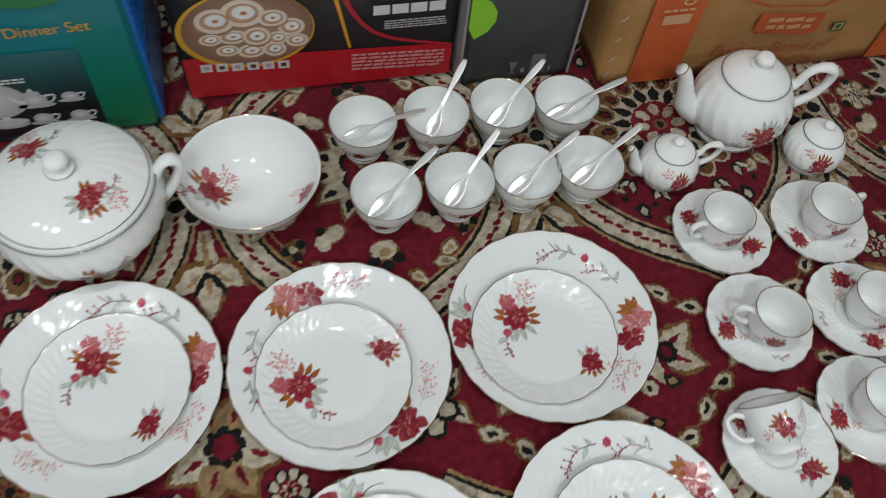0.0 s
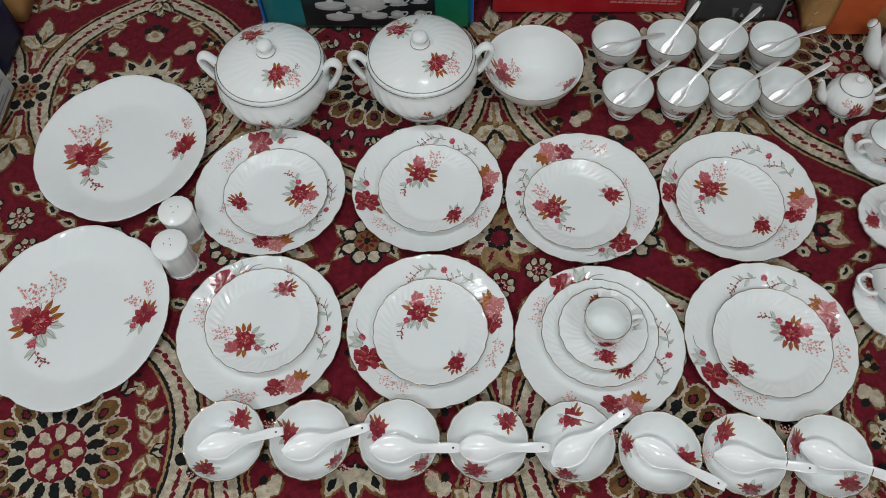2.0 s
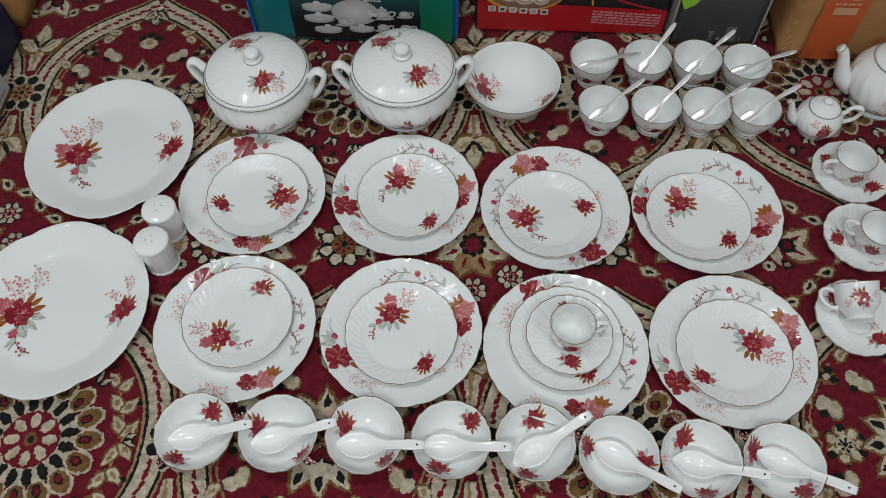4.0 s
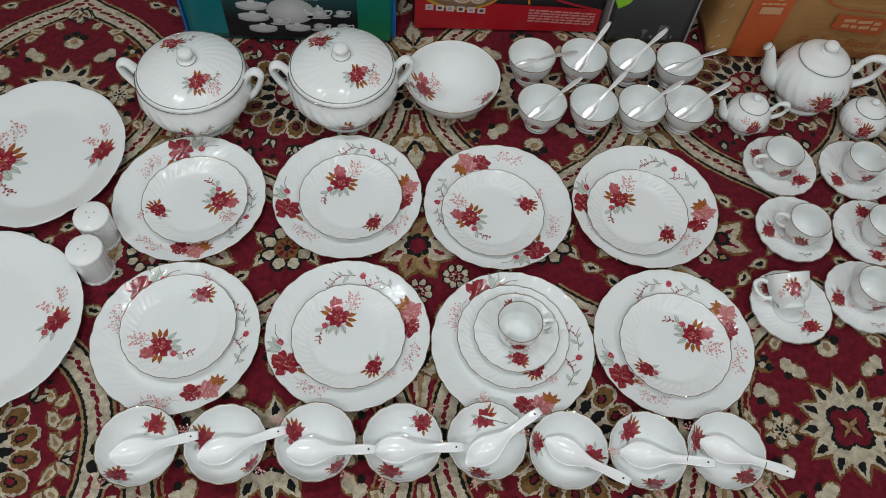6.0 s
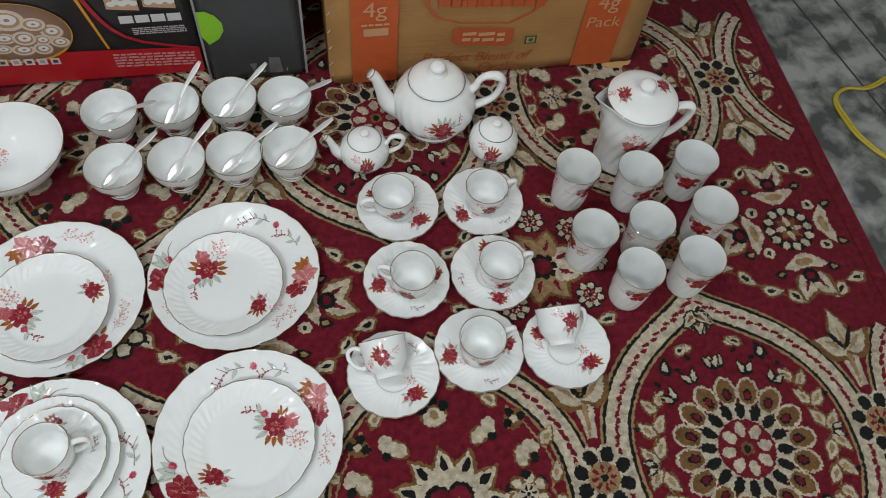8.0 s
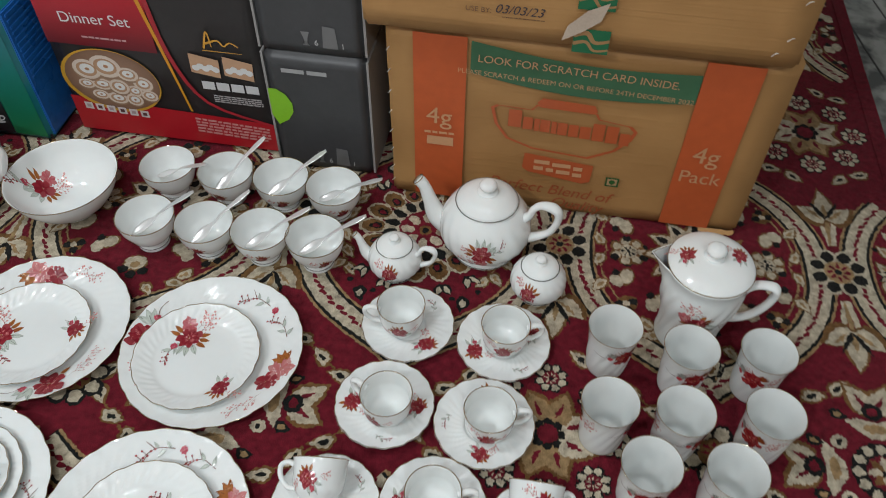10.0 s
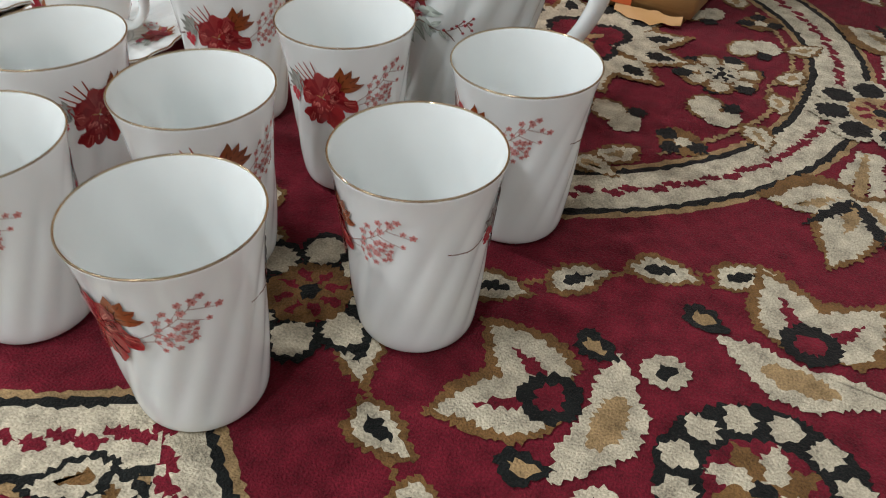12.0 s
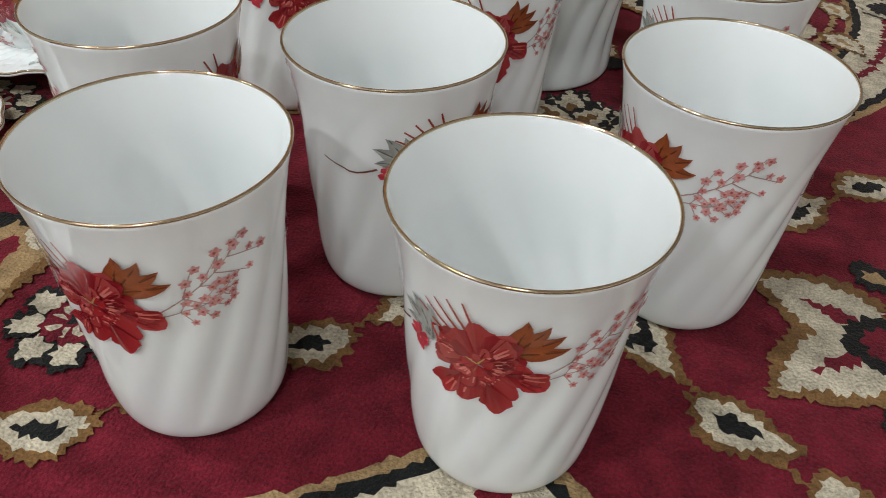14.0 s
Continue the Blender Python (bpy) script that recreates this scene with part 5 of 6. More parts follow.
def cartons():
    y = 0.768
    ob = tagged(obj("cardboard_carton", crumpled(0.732, 1.332, y, 1.18, 0.0, 0.352, 0.0035), CARD), "brown cardboard carton with orange stripes and a green strip", "box")
    f = y - 0.0045
    for x0, x1 in ((0.774, 0.856), (1.200, 1.282)):
        bm = boxed(x0, x1, f - 0.0006, f, 0.010, 0.340)
        bmesh.ops.subdivide_edges(bm, edges=bm.edges[:], cuts=8, use_grid_fill=True)
        for v in bm.verts:
            v.co.y += noise.noise(v.co * 9) * 0.0016
        part("orange_stripe", bm, ORANGE_CARD, ob, "printed orange stripe", False)
    bm = bmesh.new()
    rows = []
    for i in range(25):
        t = i / 24
        x = 0.862 + 0.337 * t
        sag = 0.016 * math.sin(math.pi * t)
        rows.append([bm.verts.new((x, f - 0.0010, z)) for z in (0.278 - 0.013 * t - sag, 0.335 - 0.018 * t - sag * 0.8)])
    for p, q in zip(rows, rows[1:]):
        bm.faces.new((p[0], q[0], q[1], p[1]))
    part("green_strip", bm, GREEN_CARD, ob, "sagging green printed strip", False)
    lettering(ob, "LOOK FOR SCRATCH CARD INSIDE.", 1.022, 0.300, 0.0185, CARTON_WHITE, f, -2.2, base=0.0020)
    lettering(ob, "PLEASE SCRATCH & REDEEM ON OR BEFORE 24TH DECEMBER 2022", 1.020, 0.2745, 0.0118, CARTON_WHITE, f, -2.2, base=0.0020)
    for x, low in ((0.815, ""), (1.241, "Pack")):
        lettering(ob, "4g", x, 0.187 if not low else 0.168, 0.046, CARTON_WHITE, f, -1, base=0.0022)
        if low:
            lettering(ob, low, x, 0.122, 0.036, CARTON_WHITE, f, -1, base=0.0022)
        else:
            bars(ob, x - 0.024, x + 0.026, 0.152, 0.0045, 1, CARTON_WHITE, f, 4, base=0.0022)
            bars(ob, x - 0.020, x + 0.024, 0.128, 0.018, 1, CARTON_WHITE, f, 6, base=0.0022)
    # brand badge as plain shapes
    ink = Ink()
    loop = [(0.897, 0.218), (0.905, 0.224), (0.960, 0.222), (0.968, 0.232), (1.062, 0.228), (1.068, 0.217), (1.118, 0.210), (1.128, 0.200), (1.122, 0.182), (1.100, 0.156), (1.060, 0.134), (0.968, 0.142), (0.925, 0.158), (0.905, 0.186), (0.897, 0.218)]
    mid = (sum(p[0] for p in loop) / len(loop), sum(p[1] for p in loop) / len(loop))
    ink.strip(loop, [(p[0] + (mid[0] - p[0]) * 0.05, p[1] + (mid[1] - p[1]) * 0.06) for p in loop], BRAND_RED)
    ink.put("badge_outline", front(f), INK, ob, "red outlined badge", layers=0, step=0, base=0.0010)
    ink = Ink()
    ink.poly([(0.968, 0.236), (0.976, 0.246), (1.056, 0.242), (1.062, 0.231), (1.054, 0.226), (0.974, 0.228)], BRAND_RED)
    ink.put("badge_top", front(f), INK, ob, "small red plate", base=0.0012)
    x = 0.926
    for w in (0.024, 0.018, 0.010, 0.018, 0.010, 0.018, 0.018, 0.020, 0.022, 0.022, 0.018):
        zc = 0.196 - (x - 0.926) * 0.075
        tall = 0.034 if w in (0.024, 0.022) else 0.024
        ink = Ink()
        ink.poly([(x, zc - 0.012), (x + w * 0.86, zc - 0.012), (x + w * 0.86, zc - 0.012 + tall), (x, zc - 0.012 + tall)], BRAND_RED)
        ink.put("brand_bar", front(f), INK, ob, "red bar of a brand name", layers=0, step=0, base=0.0012)
        x += w * 0.98
    ink = Ink()
    ink.poly([(0.958, 0.132), (1.072, 0.120), (1.070, 0.084), (1.058, 0.078), (0.966, 0.092), (0.956, 0.100)], BRAND_RED)
    ink.put("badge_base", front(f), INK, ob, "red lower plate", base=0.0010)
    bars(ob, 0.975, 1.055, 0.112, 0.008, 2, CARTON_WHITE, f, 12, base=0.0016, slope=-0.1)
    lettering(ob, "Perfect Blend of", 1.005, 0.056, 0.032, (0.36, 0.085, 0.030), f, -3, shear=0.25, base=0.0014)
    lettering(ob, "Quality", 1.055, 0.026, 0.030, (0.36, 0.085, 0.030), f, -3, shear=0.25, base=0.0014)
    ink = Ink()
    quad(ink, 1.096, 1.118, 0.080, 0.100, (0.03, 0.10, 0.03))
    quad(ink, 1.099, 1.115, 0.083, 0.097, (0.40, 0.25, 0.13))
    oval(ink, 1.107, 0.090, 0.005, 0.005, (0.03, 0.12, 0.03), 14)
    ink.put("dot_mark", front(f), INK, ob, "green dot in a square", layers=0, step=0.0001, base=0.0014)
    for z in (0.03, 0.06, 0.10, 0.14, 0.18, 0.22, 0.26, 0.30):
        part("staple", tube([(0.732, f + 0.002, z), (0.734, f - 0.001, z + 0.004), (0.738, f - 0.0012, z + 0.010)], [0.0007], 6), STEEL, ob, "thin steel staple")
    flap = bmesh.new()
    rows = [[flap.verts.new((1.268 + 0.060 * i / 8, 0.764 - 0.020 * j / 5 * math.sin(math.pi * (i + 0.5) / 9) * (0.6 + 0.4 * noise.noise((i * 0.9, 7, 0))) + 0.004 * noise.noise((i, j, 0)), 0.004 + 0.006 * (1 - j / 5) + 0.004 * noise.noise((i * 0.7, j, 3)))) for j in range(6)] for i in range(9)]
    for p, q in zip(rows, rows[1:]):
        for j in range(5):
            flap.faces.new((p[j], p[j + 1], q[j + 1], q[j]))
    part("torn_flap", flap, CARD, ob, "torn bottom flap")
    up = tagged(obj("upper_carton", crumpled(0.705, 1.315, 0.745, 1.20, 0.353, 0.72, 0.0035), CARD), "worn brown cardboard carton stacked on another carton", "box")
    g = 0.745 - 0.0045
    lettering(up, "USE BY:", 0.872, 0.402, 0.011, (0.16, 0.08, 0.04), g, -1, base=0.001)
    lettering(up, "03/03/23", 0.928, 0.405, 0.019, (0.05, 0.04, 0.05), g, -1, shear=0.3, base=0.001)
    bars(up, 0.905, 0.965, 0.393, 0.0012, 1, (0.16, 0.08, 0.04), g, 5, base=0.001)
    bars(up, 0.925, 0.965, 0.440, 0.006, 1, (0.05, 0.04, 0.05), g, 15, base=0.001)
    for dz in (0.0, -0.068):
        ink = Ink()
        quad(ink, 1.006, 1.056, 0.418 + dz, 0.456 + dz, (0.015, 0.14, 0.06))
        ink.line([(1.006, 0.446 + dz), (1.024, 0.450 + dz), (1.036, 0.436 + dz), (1.056, 0.440 + dz)], 0.009, (0.36, 0.20, 0.085))
        ink.line([(1.006, 0.432 + dz), (1.024, 0.436 + dz), (1.036, 0.423 + dz), (1.056, 0.426 + dz)], 0.006, (0.36, 0.20, 0.085))
        ink.put("wave_mark", front(g), INK, up, "green wave mark", layers=0, step=0.0001, base=0.001)
    tape = bmesh.new()
    vs = [tape.verts.new((x, g - 0.004 - 0.004 * noise.noise((x * 60, z * 60, 0)), z)) for x, z in ((1.048, 0.432), (1.020, 0.418), (0.996, 0.392), (0.990, 0.368), (1.016, 0.384), (1.040, 0.404))]
    tape.faces.new(vs)
    part("tape_scrap", tape, FILM, up, "crumpled scrap of clear tape", False)
    for x, z in ((1.285, 0.40), (1.272, 0.375), (1.290, 0.455)):
        part("staple", tube([(x, g - 0.0005, z), (x + 0.004, g - 0.001, z + 0.005), (x + 0.008, g - 0.0005, z + 0.006)], [0.0007], 6), STEEL, up, "thin steel staple")


cartons()


def left_boxes():
    ob = tagged(obj("brown_box", crumpled(-1.15, -0.822, 0.42, 0.625, 0.0, 0.16, 0.002, 6), CARD), "small brown carton with a white label", "box")
    ink = Ink()
    quad(ink, 0.50, 0.615, 0.020, 0.12, (0.50, 0.50, 0.50))
    ink.put("label", side_on(-0.818), INK, ob, "white printed label", base=0.001)
    ink = Ink()
    for k in range(9):
        quad(ink, 0.508, 0.60 - 0.02 * (k % 3), 0.030 + k * 0.0095, 0.033 + k * 0.0095, (0.2, 0.2, 0.2))
    ink.put("small_print", side_on(-0.817), INK, ob, "rows of small print", layers=0, step=0, base=0.0014)
    ink = Ink()
    ink.poly([(0.445, 0.03), (0.470, 0.06), (0.445, 0.09), (0.420, 0.06)], (0.03, 0.02, 0.015))
    ink.put("mark", side_on(-0.818), INK, ob, "dark lozenge mark", base=0.001)
    tagged(obj("blue_box", crumpled(-1.15, -0.850, 0.66, 0.78, 0.0, 0.10, 0.002, 6), mat("navy_card", (0.008, 0.014, 0.05), 0.4, vary=0.1)), "dark blue cardboard box on the carpet", "box")
    tagged(obj("tall_carton", crumpled(-1.20, -0.850, 0.80, 1.15, 0.0, 0.24, 0.003, 6), CARD), "brown cardboard carton standing on the carpet", "box")


left_boxes()


def cable():
    pts = [(2.05, 0.72, -0.0035), (1.92, 0.70, -0.0035), (1.81, 0.655, -0.0035), (1.755, 0.655, -0.0035), (1.722, 0.628, -0.0035), (1.722, 0.575, -0.0035), (1.735, 0.525, -0.0035), (1.775, 0.47, -0.0035), (1.86, 0.43, -0.0035), (2.0, 0.42, -0.0035)]
    ob = tagged(obj("cable", tube(pts, [0.0032], 8, 1.0, 8), CABLE_SKIN), "loop of yellow flexible cable on the marble floor", "cable")
    part("second_turn", tube([(x + 0.006, y - 0.004 * math.sin(i), z + 0.001) for i, (x, y, z) in enumerate(pts)], [0.0032], 8, 1.0, 8), CABLE_SKIN, ob)


cable()


# ---- carpet ----
CREAM, TAN, BROWN, BLACK, MAROON = (0.44, 0.385, 0.285), (0.28, 0.185, 0.090), (0.155, 0.082, 0.030), (0.011, 0.013, 0.012), (0.138, 0.0112, 0.0205)
REPEAT_X, REPEAT_Y, CARPET_TURN, CARPET_SKEW, CARPET_AT = 0.460, 0.716, 2.2, 1.2, (1.281, -0.017)


def carpet_ink():
    """One quarter of the repeat, in metres from a medallion's middle; x to 0.231, y to 0.3635. kind 0 or 1: its medallion."""
    out = []

    def blob(x, y, rx, ry, a, colour, n=10, power=1.0):
        pts = []
        for i in range(n):
            t = 2 * math.pi * i / n
            u, v = rx * math.cos(t), ry * math.copysign(abs(math.sin(t)) ** power, math.sin(t))
            pts.append((x + u * math.cos(a) - v * math.sin(a), y + u * math.sin(a) + v * math.cos(a)))
        out.append((pts, colour))

    def pointed(x, y, a, length, width, colour):
        out.append((petal(x, y, a, length, width, 6), colour))

    def leaf3(x, y, a, length, core=BLACK, edge=BROWN):
        pointed(x - 0.004 * math.cos(a), y - 0.004 * math.sin(a), a, length * 1.22, length * 0.72, edge)
        pointed(x, y, a, length, length * 0.52, CREAM)
        pointed(x + 0.2 * length * math.cos(a), y + 0.2 * length * math.sin(a), a, length * 0.5, length * 0.22, core)

    def floret(x, y, r, petals=8, edge=CREAM, fill=BLACK, heart=TAN, dots=MAROON):
        for i in range(petals):
            a = 2 * math.pi * (i + 0.5) / petals
            blob(x + 0.72 * r * math.cos(a), y + 0.72 * r * math.sin(a), r * 0.33, r * 2.5 / petals, a, edge, 10)
        for i in range(petals):
            a = 2 * math.pi * (i + 0.5) / petals
            blob(x + 0.70 * r * math.cos(a), y + 0.70 * r * math.sin(a), r * 0.25, r * 1.75 / petals, a, fill, 9)
        blob(x, y, r * 0.48, r * 0.48, 0, heart, 14)
        for i in range(petals):
            a = 2 * math.pi * i / petals
            blob(x + 0.28 * r * math.cos(a), y + 0.28 * r * math.sin(a), r * 0.13, r * 0.06, a, dots, 7)
        blob(x, y, r * 0.12, r * 0.12, 0, BLACK, 8)

    def stem(points, width, colour=TAN):
        path = curve([(p[0], p[1], 0) for p in points], 5)
        left, right = [], []
        for i, p in enumerate(path):
            d = (path[min(i + 1, len(path) - 1)] - path[max(i - 1, 0)]).normalized()
            left.append((p.x - d.y * width / 2, p.y + d.x * width / 2))
            right.append((p.x + d.y * width / 2, p.y - d.x * width / 2))
        out.append((left + right[::-1], colour))

    def lozenge(x, y, a, s, edge=BLACK, fill=TAN):
        pointed(x - s * math.cos(a), y - s * math.sin(a), a, 2 * s, 1.35 * s, edge)
        pointed(x - 0.5 * s * math.cos(a), y - 0.5 * s * math.sin(a), a, s, 0.6 * s, fill)

    def twin(x, y, a, s, heart=BLACK, edge=BROWN):
        """Two cream petals that part over a dark heart."""
        for d in (-0.55, 0.55):
            pointed(x, y, a + d, s * 1.12, s * 0.80, edge)
        for d in (-0.55, 0.55):
            pointed(x, y, a + d, s, s * 0.60, CREAM)
            pointed(x + 0.2 * s * math.cos(a + d), y + 0.2 * s * math.sin(a + d), a + d, s * 0.5, s * 0.13, MAROON)
        blob(x + 0.1 * s * math.cos(a), y + 0.1 * s * math.sin(a), s * 0.27, s * 0.27, a, heart, 9)
        blob(x + 0.1 * s * math.cos(a), y + 0.1 * s * math.sin(a), s * 0.13, s * 0.15, a, MAROON, 7)

    def sprig(x, y, a, s):
        """Two black-edged cream petals side by side."""
        for d in (-0.45, 0.45):
            pointed(x, y, a + d, s * 1.2, s * 0.66, BLACK)
            pointed(x + 0.22 * s * math.cos(a + d), y + 0.22 * s * math.sin(a + d), a + d, s * 0.85, s * 0.36, CREAM)

    # ogee band
    line = curve([(0.197, 0.0, 0), (0.194, 0.045, 0), (0.181, 0.090, 0), (0.156, 0.134, 0), (0.120, 0.173, 0), (0.075, 0.206, 0), (0.032, 0.232, 0), (0.0, 0.256, 0)], 14)
    for half, colour in ((0.0265, TAN), (0.0222, BLACK), (0.0172, CREAM)):
        left, right = [], []
        for i, p in enumerate(line):
            d = (line[min(i + 1, len(line) - 1)] - line[max(i - 1, 0)]).normalized()
            left.append((p.x - d.y * half, p.y + d.x * half))
            right.append((p.x + d.y * half, p.y - d.x * half))
        for i in range(len(line) - 1):
            out.append(([left[i], right[i], right[i + 1], left[i + 1]], colour, True))
    for i in range(5, len(line) - 2, 7):
        d = (line[i + 1] - line[i - 1]).normalized()
        a = math.atan2(d.y, d.x)
        blob(line[i].x - 0.004 * d.x, line[i].y - 0.004 * d.y - 0.002, 0.0072, 0.0036, a + 0.3, MAROON, 8)
        blob(line[i].x + 0.005 * d.x, line[i].y + 0.005 * d.y + 0.002, 0.0072, 0.0036, a + 0.3, MAROON, 8)
    # chain of leaves outside the band
    stem([(0.030, 0.352), (0.080, 0.302), (0.150, 0.246), (0.205, 0.222)], 0.0030, BROWN)
    for i, (x, y) in enumerate(((0.046, 0.336), (0.080, 0.303), (0.114, 0.273), (0.152, 0.245), (0.190, 0.226))):
        a = -0.70 + 0.06 * i + (0.34 if i % 2 else -0.30)
        leaf3(x - 0.019 * math.cos(a), y - 0.019 * math.sin(a), a, 0.036)
    for a in (-1.25, -1.57, -2.3, -0.84):
        leaf3(0.002, 0.232, a, 0.040 if a == -1.57 else 0.034, BROWN, BLACK)
    quarter = list(out)
    out.clear()
    # within the daisy's ogee
    stem([(0.112, 0.112), (0.126, 0.070), (0.138, 0.030), (0.146, -0.004)], 0.0035)
    for x, y, a, s in ((0.143, 0.004, 0.9, 0.034), (0.140, 0.012, 2.1, 0.034), (0.133, 0.044, 0.8, 0.034), (0.130, 0.050, 2.2, 0.032), (0.122, 0.080, 0.9, 0.030), (0.117, 0.090, 2.2, 0.028)):
        leaf3(x, y, a, s, TAN)
    lozenge(0.083, 0.148, 1.7, 0.017, BLACK, CREAM)
    sprig(0.044, 0.112, 1.3, 0.024)
    sprig(0.082, 0.090, 0.9, 0.024)
    sprig(0.004, 0.130, 1.57, 0.024)
    sprig(0.146, -0.002, 0.1, 0.020)
    for x, y in ((0.064, 0.140), (0.104, 0.122), (0.040, 0.156), (0.160, 0.060)):
        blob(x, y, 0.0055, 0.0048, 0.4, BLACK, 7)
    for x, y, a in ((0.030, 0.170, 0.3), (0.058, 0.166, 2.7)):
        leaf3(x, y, a, 0.026)
    within_daisy = list(out)
    out.clear()
    # within the fan's ogee
    floret(0.114, 0.0, 0.031, 7, BROWN, CREAM, CREAM, BLACK)
    for i in range(3):
        blob(0.114 + 0.028 * math.cos(2.1 * i + 0.6), 0.028 * math.sin(2.1 * i + 0.6), 0.008, 0.007, 0, BLACK, 8)
    stem([(0.150, 0.000), (0.160, 0.040), (0.140, 0.090), (0.110, 0.135)], 0.0035)
    for x, y, a, s in ((0.158, 0.010, 1.2, 0.030), (0.152, 0.066, 0.9, 0.032), (0.098, 0.140, 2.4, 0.034), (0.064, 0.166, 0.2, 0.032), (0.030, 0.176, 0.9, 0.028)):
        leaf3(x, y, a, s, TAN)
    for x, y, a in ((0.070, 0.098, 0.6), (0.126, 0.056, 1.4)):
        blob(x - 0.008, y, 0.019, 0.014, a, BROWN, 10)
        blob(x - 0.008, y, 0.016, 0.011, a, CREAM, 10)
        blob(x + 0.008, y + 0.011, 0.014, 0.011, a + 1, CREAM, 9)
        blob(x + 0.010, y - 0.007, 0.0075, 0.0070, a, BLACK, 8)
    blob(0.118, 0.112, 0.019, 0.015, 0.7, BROWN, 10)
    for k in (0.2, 1.9, 3.6):
        blob(0.118 + 0.012 * math.cos(k), 0.112 + 0.012 * math.sin(k), 0.008, 0.007, k, BLACK, 8)
    blob(0.119, 0.112, 0.006, 0.006, 0, CREAM, 7)
    within_fan = list(out)
    out.clear()
    for x in (-0.012, 0.0, 0.012):
        stem([(0.25 * x, 0.060), (0.6 * x, 0.090), (x, 0.118)], 0.009, CREAM if x else TAN)
    for a in (0.62, 2.52, 1.57):
        pointed(0, 0.112, a, 0.088 if a == 1.57 else 0.066, 0.044, BROWN)
    for a in (0.62, 2.52, 1.57):
        pointed(0, 0.118, a, 0.076 if a == 1.57 else 0.056, 0.033, CREAM)
        pointed(0, 0.122, a, 0.040, 0.010, TAN)
    for a in (1.05, 2.09):
        pointed(0, 0.122, a, 0.050, 0.009, BLACK)
    fork = list(out)
    out.clear()
    blob(0, 0.138, 0.021, 0.018, 0, BROWN, 12)
    blob(0, 0.136, 0.018, 0.015, 0, CREAM, 12)
    blob(0, 0.140, 0.008, 0.007, 0, TAN, 8)
    for x, y in ((-0.017, 0.152), (0.0, 0.162), (0.017, 0.152)):
        blob(x, y, 0.0095, 0.0085, 0, BLACK, 8)
    lotus = list(out)
    out.clear()
    for i in range(8):
        a = math.pi * (i + 0.5) / 4
        pointed(0.012 * math.cos(a), 0.012 * math.sin(a), a, 0.064, 0.050, BROWN)
    for i in range(8):
        a = math.pi * (i + 0.5) / 4
        pointed(0.014 * math.cos(a), 0.014 * math.sin(a), a, 0.055, 0.039, TAN if i in (1, 2, 5, 6) else CREAM)
        pointed(0.028 * math.cos(a), 0.028 * math.sin(a), a, 0.026, 0.008, MAROON)
    for i in range(8):
        a = math.pi * i / 4
        blob(0.018 * math.cos(a), 0.018 * math.sin(a), 0.0075, 0.0075, a, BLACK, 8)
    blob(0, 0, 0.0155, 0.0155, 0, MAROON, 10)
    for i in range(8):
        a = math.pi * i / 4
        floret(0.092 * math.cos(a), 0.092 * math.sin(a), 0.025, 8, BLACK, CREAM, MAROON, CREAM)
    rose = list(out)
    out.clear()
    blob(0, 0, 0.046, 0.046, 0, BLACK, 30)
    for i in range(12):
        a = math.pi * i / 6
        blob(0.037 * math.cos(a), 0.037 * math.sin(a), 0.0085, 0.0072, a, CREAM, 9)
    blob(0, 0, 0.0265, 0.0265, 0, MAROON, 20)
    for i in range(8):
        a = math.pi * i / 4
        pointed(0.003 * math.cos(a), 0.003 * math.sin(a), a, 0.024, 0.013, BROWN if i % 2 else CREAM)
    blob(0, 0, 0.006, 0.006, 0, BLACK, 8)
    for i in range(4):
        a = math.pi / 2 * i
        c, d = math.cos(a), math.sin(a)
        horns = [(0.052, -0.010), (0.052, 0.010), (0.060, 0.022), (0.066, 0.030), (0.078, 0.042), (0.083, 0.024), (0.079, 0.0), (0.083, -0.024), (0.078, -0.042), (0.066, -0.030), (0.060, -0.018)]
        out.append(([(u * c - v * d, u * d + v * c) for u, v in horns], CREAM))
        blob(0.068 * c, 0.068 * d, 0.008, 0.018, a, TAN, 9)
        twin(0.090 * c, 0.090 * d, a, 0.057)
    for mx in (1, -1):
        for my in (1, -1):
            blob(0.056 * mx, 0.042 * my, 0.0115, 0.0105, 0, CREAM, 12)
            blob(0.056 * mx, 0.042 * my, 0.0045, 0.0050, 0, BLACK, 8)
            lozenge(0.090 * mx, 0.040 * my, 0.3 * mx * my, 0.0135)
            lozenge(0.050 * mx, 0.086 * my, 0.2 * mx * my, 0.0135)
    beaded = list(out)
    out.clear()
    floret(0.0, 0.0, 0.047, 8, BLACK, CREAM, BROWN, MAROON)
    rosette = list(out)
    # whole motifs: star at the joint, medallions
    out.clear()
    floret(0.0, 0.0, 0.050, 8)
    star = list(out)
    out.clear()
    for i in range(16):
        a = 2 * math.pi * i / 16
        blob(0.092 * math.cos(a), 0.092 * math.sin(a), 0.025, 0.0190, a, CREAM, 10)
        blob(0.091 * math.cos(a), 0.091 * math.sin(a), 0.021, 0.0150, a, BROWN, 10)
        blob(0.086 * math.cos(a), 0.086 * math.sin(a), 0.011, 0.0075, a, BLACK, 8)
        blob(0.086 * math.cos(a), 0.086 * math.sin(a), 0.007, 0.0045, a, MAROON, 8)
    blob(0, 0, 0.072, 0.072, 0, CREAM, 28)
    for i in range(16):
        a = 2 * math.pi * (i + 0.5) / 16
        blob(0.060 * math.cos(a), 0.060 * math.sin(a), 0.014, 0.0085, a, BLACK, 8)
    blob(0, 0, 0.046, 0.046, 0, MAROON, 24)
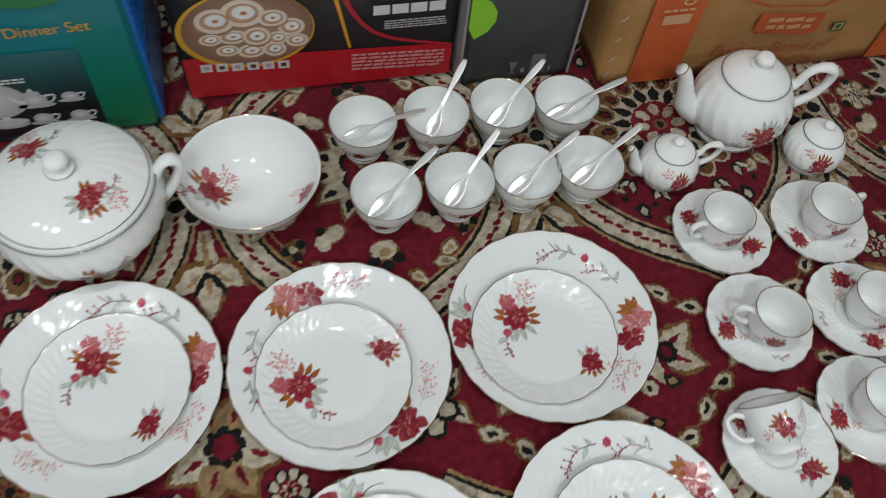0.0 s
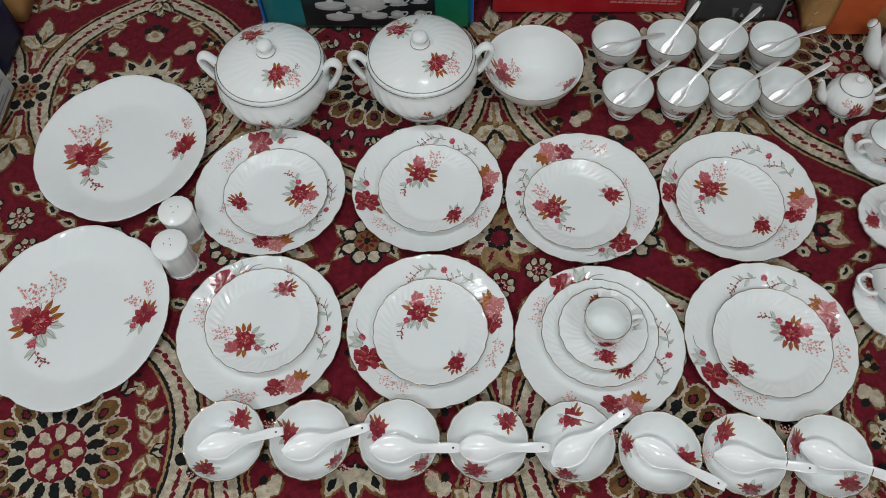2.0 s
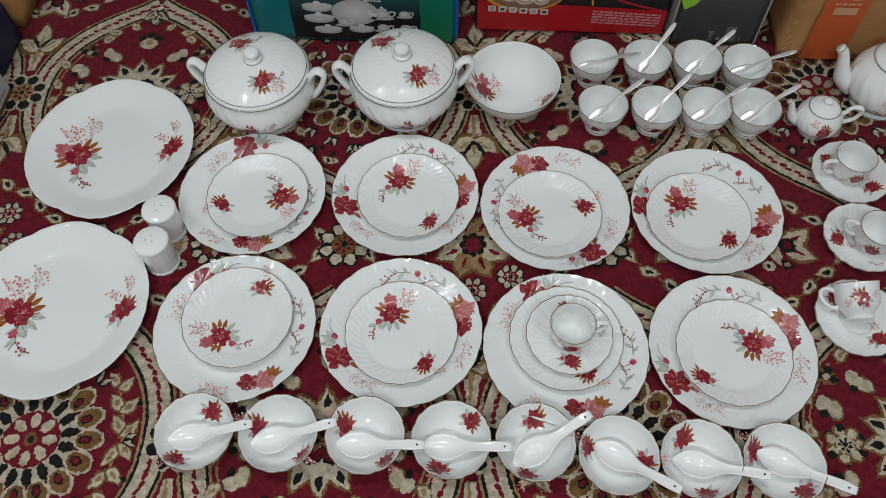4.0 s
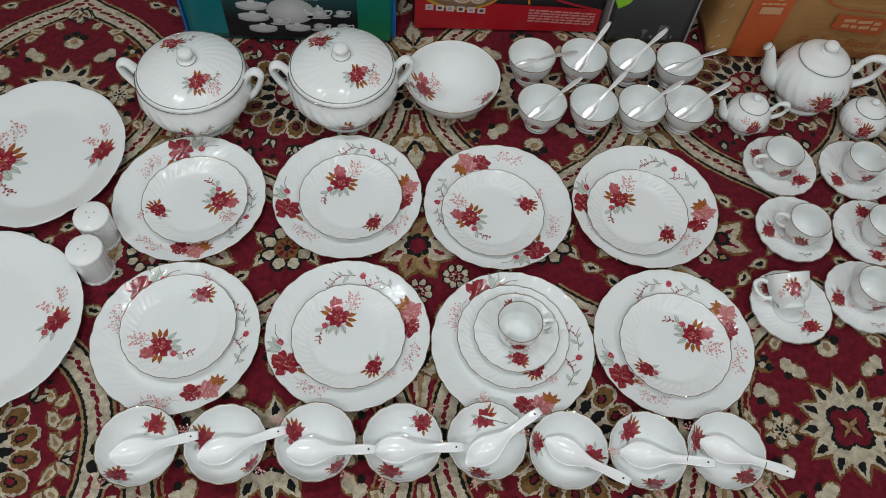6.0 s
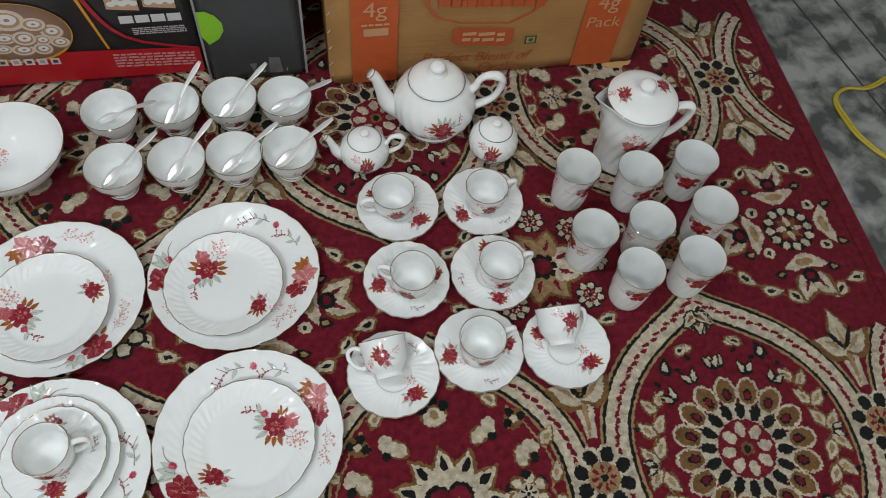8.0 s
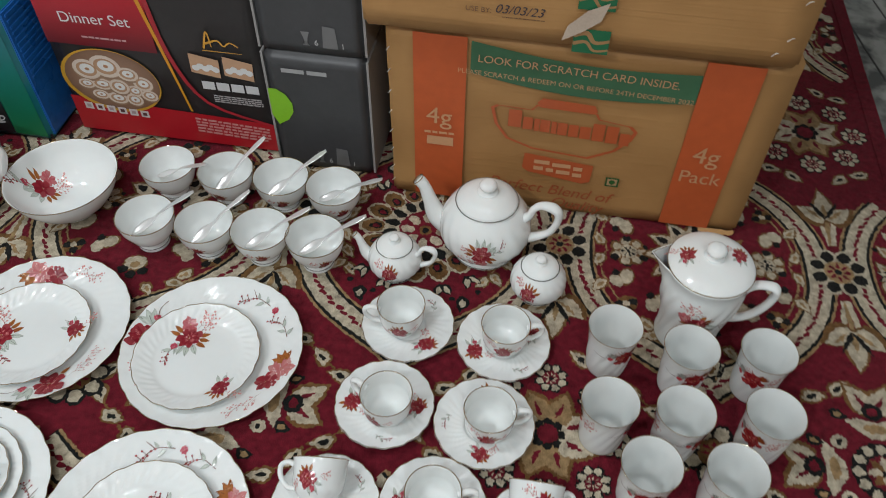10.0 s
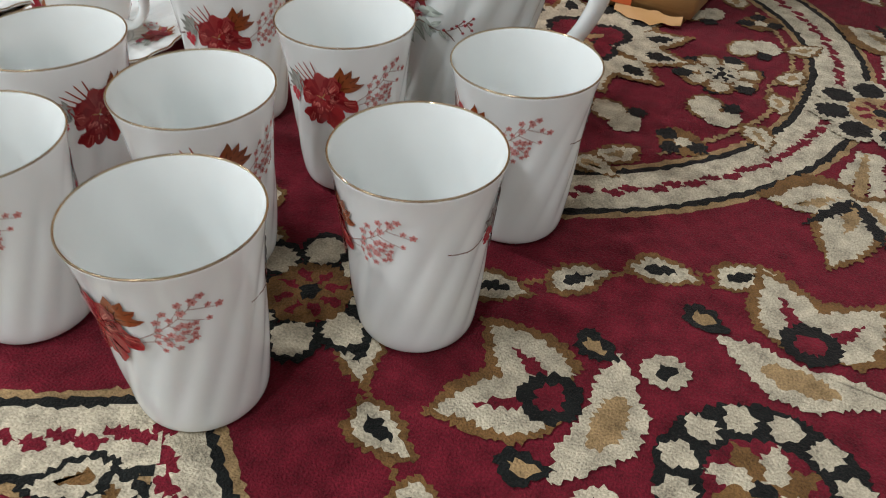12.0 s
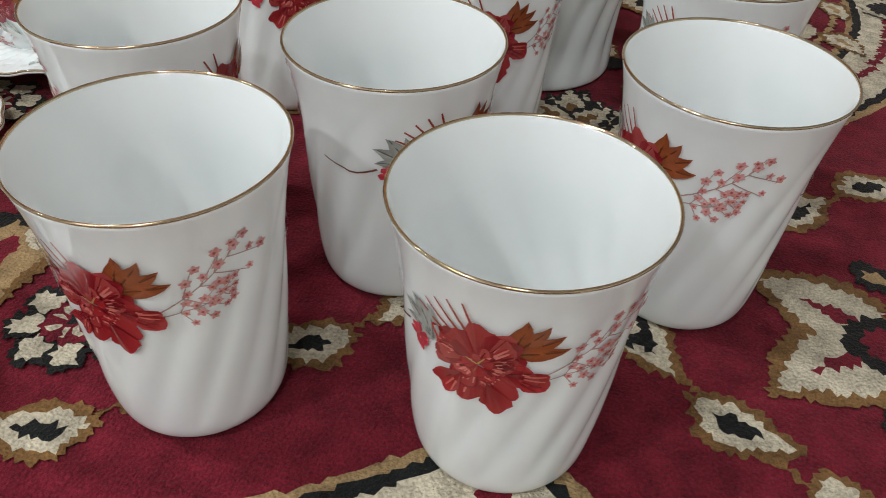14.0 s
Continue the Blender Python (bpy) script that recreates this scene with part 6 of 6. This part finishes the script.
    for i in range(8):
        a = 2 * math.pi * i / 8
        blob(0.030 * math.cos(a), 0.030 * math.sin(a), 0.0125, 0.0085, a, CREAM, 9)
    blob(0, 0, 0.011, 0.011, 0, BROWN, 10)
    blob(0, 0, 0.006, 0.006, 0, BLACK, 8)
    daisy = list(out)
    out.clear()
    for i in range(12):
        a = 2 * math.pi * i / 12
        pointed(0.02 * math.cos(a), 0.02 * math.sin(a), a, 0.082, 0.046, BROWN)
    for i in range(12):
        a = 2 * math.pi * i / 12
        pointed(0.02 * math.cos(a), 0.02 * math.sin(a), a, 0.074, 0.038, CREAM)
        pointed(0.058 * math.cos(a), 0.058 * math.sin(a), a, 0.026, 0.014, BLACK)
        pointed(0.03 * math.cos(a + 0.26), 0.03 * math.sin(a + 0.26), a + 0.26, 0.035, 0.008, BROWN)
    for k, (s, c) in enumerate(((0.036, BLACK), (0.030, MAROON), (0.013, BLACK), (0.009, MAROON))):
        for i in range(4):
            a = math.pi / 2 * i + math.pi / 4
            blob(0.7 * s * math.cos(a), 0.7 * s * math.sin(a), s * 0.62, s * 0.62, a, c, 8)
    for k in (0, 1):
        pointed(0, 0, math.pi / 4 + math.pi * k, 0.024, 0.009, TAN)
        pointed(0, 0, 3 * math.pi / 4 + math.pi * k, 0.024, 0.009, TAN)
    fan = [([(0.93 * px, 0.93 * py) for px, py in pts], colour) for pts, colour in out]
    return quarter, star, daisy, fan, fork, lotus, rose, rosette, beaded, within_daisy, within_fan


def carpet():
    x0, x1, y0, y1 = -2.6, 1.635, -2.2, 2.6
    ob = tagged(obj("carpet", boxed(-2.6, 1.640, -2.2, 2.6, -0.009, 0.0, 0.002), PILE, False), "maroon woven floral carpet spread over the marble floor", "carpet", kind="structure")
    quarter, star, daisy, fan, fork, lotus, rose, rosette, beaded, within_daisy, within_fan = carpet_ink()
    verts, faces, cols = [], [], []
    ca, sa, sk = math.cos(radians(CARPET_TURN)), math.sin(radians(CARPET_TURN)), math.sin(radians(CARPET_SKEW))

    def lay(shapes, ox, oy, mx, my, base):
        near = abs(ox + CARPET_AT[0] - 1.35) < 0.35 and -0.2 < oy + CARPET_AT[1] < 0.9
        pitch, fray = (0.0016, 0.0019) if near else (0.0026, 0.0018)
        for number, (pts, colour, *rest) in enumerate(shapes):
            z = base + 0.000001 * number
            k = len(verts)
            loop = []
            for i, p in enumerate(pts):
                q = pts[(i + 1) % len(pts)]
                gap = math.hypot(q[0] - p[0], q[1] - p[1])
                m = 1 if rest else max(1, int(gap / pitch))
                side = (q[1] - p[1]) / max(gap, 1e-6), (p[0] - q[0]) / max(gap, 1e-6)
                for k2 in range(m):
                    out = 0 if rest else random.uniform(-fray, fray)
                    loop.append((p[0] + (q[0] - p[0]) * k2 / m + side[0] * out, p[1] + (q[1] - p[1]) * k2 / m + side[1] * out))
            ok = True
            spots = []
            for px, py in loop:
                u, v = ox + mx * px, oy + my * py
                if rest:
                    u, v = u + noise.noise((u * 330, v * 330, 0)) * 0.0030, v + noise.noise((u * 330, v * 330, 7)) * 0.0030
                X, Y = CARPET_AT[0] + u * ca - v * sk, CARPET_AT[1] + u * sa + v * ca
                ok = ok and x0 + 0.02 < X < x1 - 0.028 and y0 < Y < y1
                spots.append((X, Y, z))
            if not ok:
                continue
            verts.extend(spots)
            face = list(range(k, k + len(spots)))
            faces.append(face if mx * my > 0 else face[::-1])
            tone = random.uniform(0.92, 1.08)
            cols.extend([tuple(c * tone for c in colour)] * len(spots))

    for i in range(-8, 2):
        for j in range(-2, 4):
            ox, oy = i * REPEAT_X, j * REPEAT_Y
            for mx in (1, -1):
                for my in (1, -1):
                    lay(quarter, ox, oy, mx, my, (0.0002 if mx > 0 else 0.0006) + (0.0 if my > 0 else 0.00002))
                    lay(within_fan if (i + j) % 2 else within_daisy, ox, oy, mx, my, (0.0010 if mx > 0 else 0.0013) + (0.0 if my > 0 else 0.00013))
            lay(daisy if (i + j) % 2 == 0 else fan, ox, oy, 1, 1, 0.0016)
            for my in (1, -1):
                lay(fork, ox + REPEAT_X / 2, oy, 1, my, 0.0012)
                if (i + j) % 2:
                    lay(lotus, ox, oy, 1, my, 0.0017)
            lay(rose if (i + j) % 2 else beaded, ox + REPEAT_X / 2, oy + REPEAT_Y / 2, 1, 1, 0.0012)
            lay(rosette, ox, oy + REPEAT_Y / 2, 1, 1, 0.0012)
            lay(star, ox + REPEAT_X / 2, oy, 1, 1, 0.0019)
    me = bpy.data.meshes.new("woven_motifs")
    me.from_pydata(verts, [], faces)
    att = me.color_attributes.new("Col", "FLOAT_COLOR", "POINT")
    att.data.foreach_set("color", np.array([(*c, 1.0) for c in cols], dtype=np.float32).ravel())
    me.materials.append(WEAVE)
    motifs = new("woven_motifs", me)
    motifs.parent = ob
    tagged(motifs, "cream, tan and black woven bands, flowers and leaves", kind="stuff")
    part("binding", boxed(1.612, 1.641, -2.2, 2.6, 0.0, 0.0022, 0.001), PILE, ob, "plain maroon bound edge", False)


carpet()
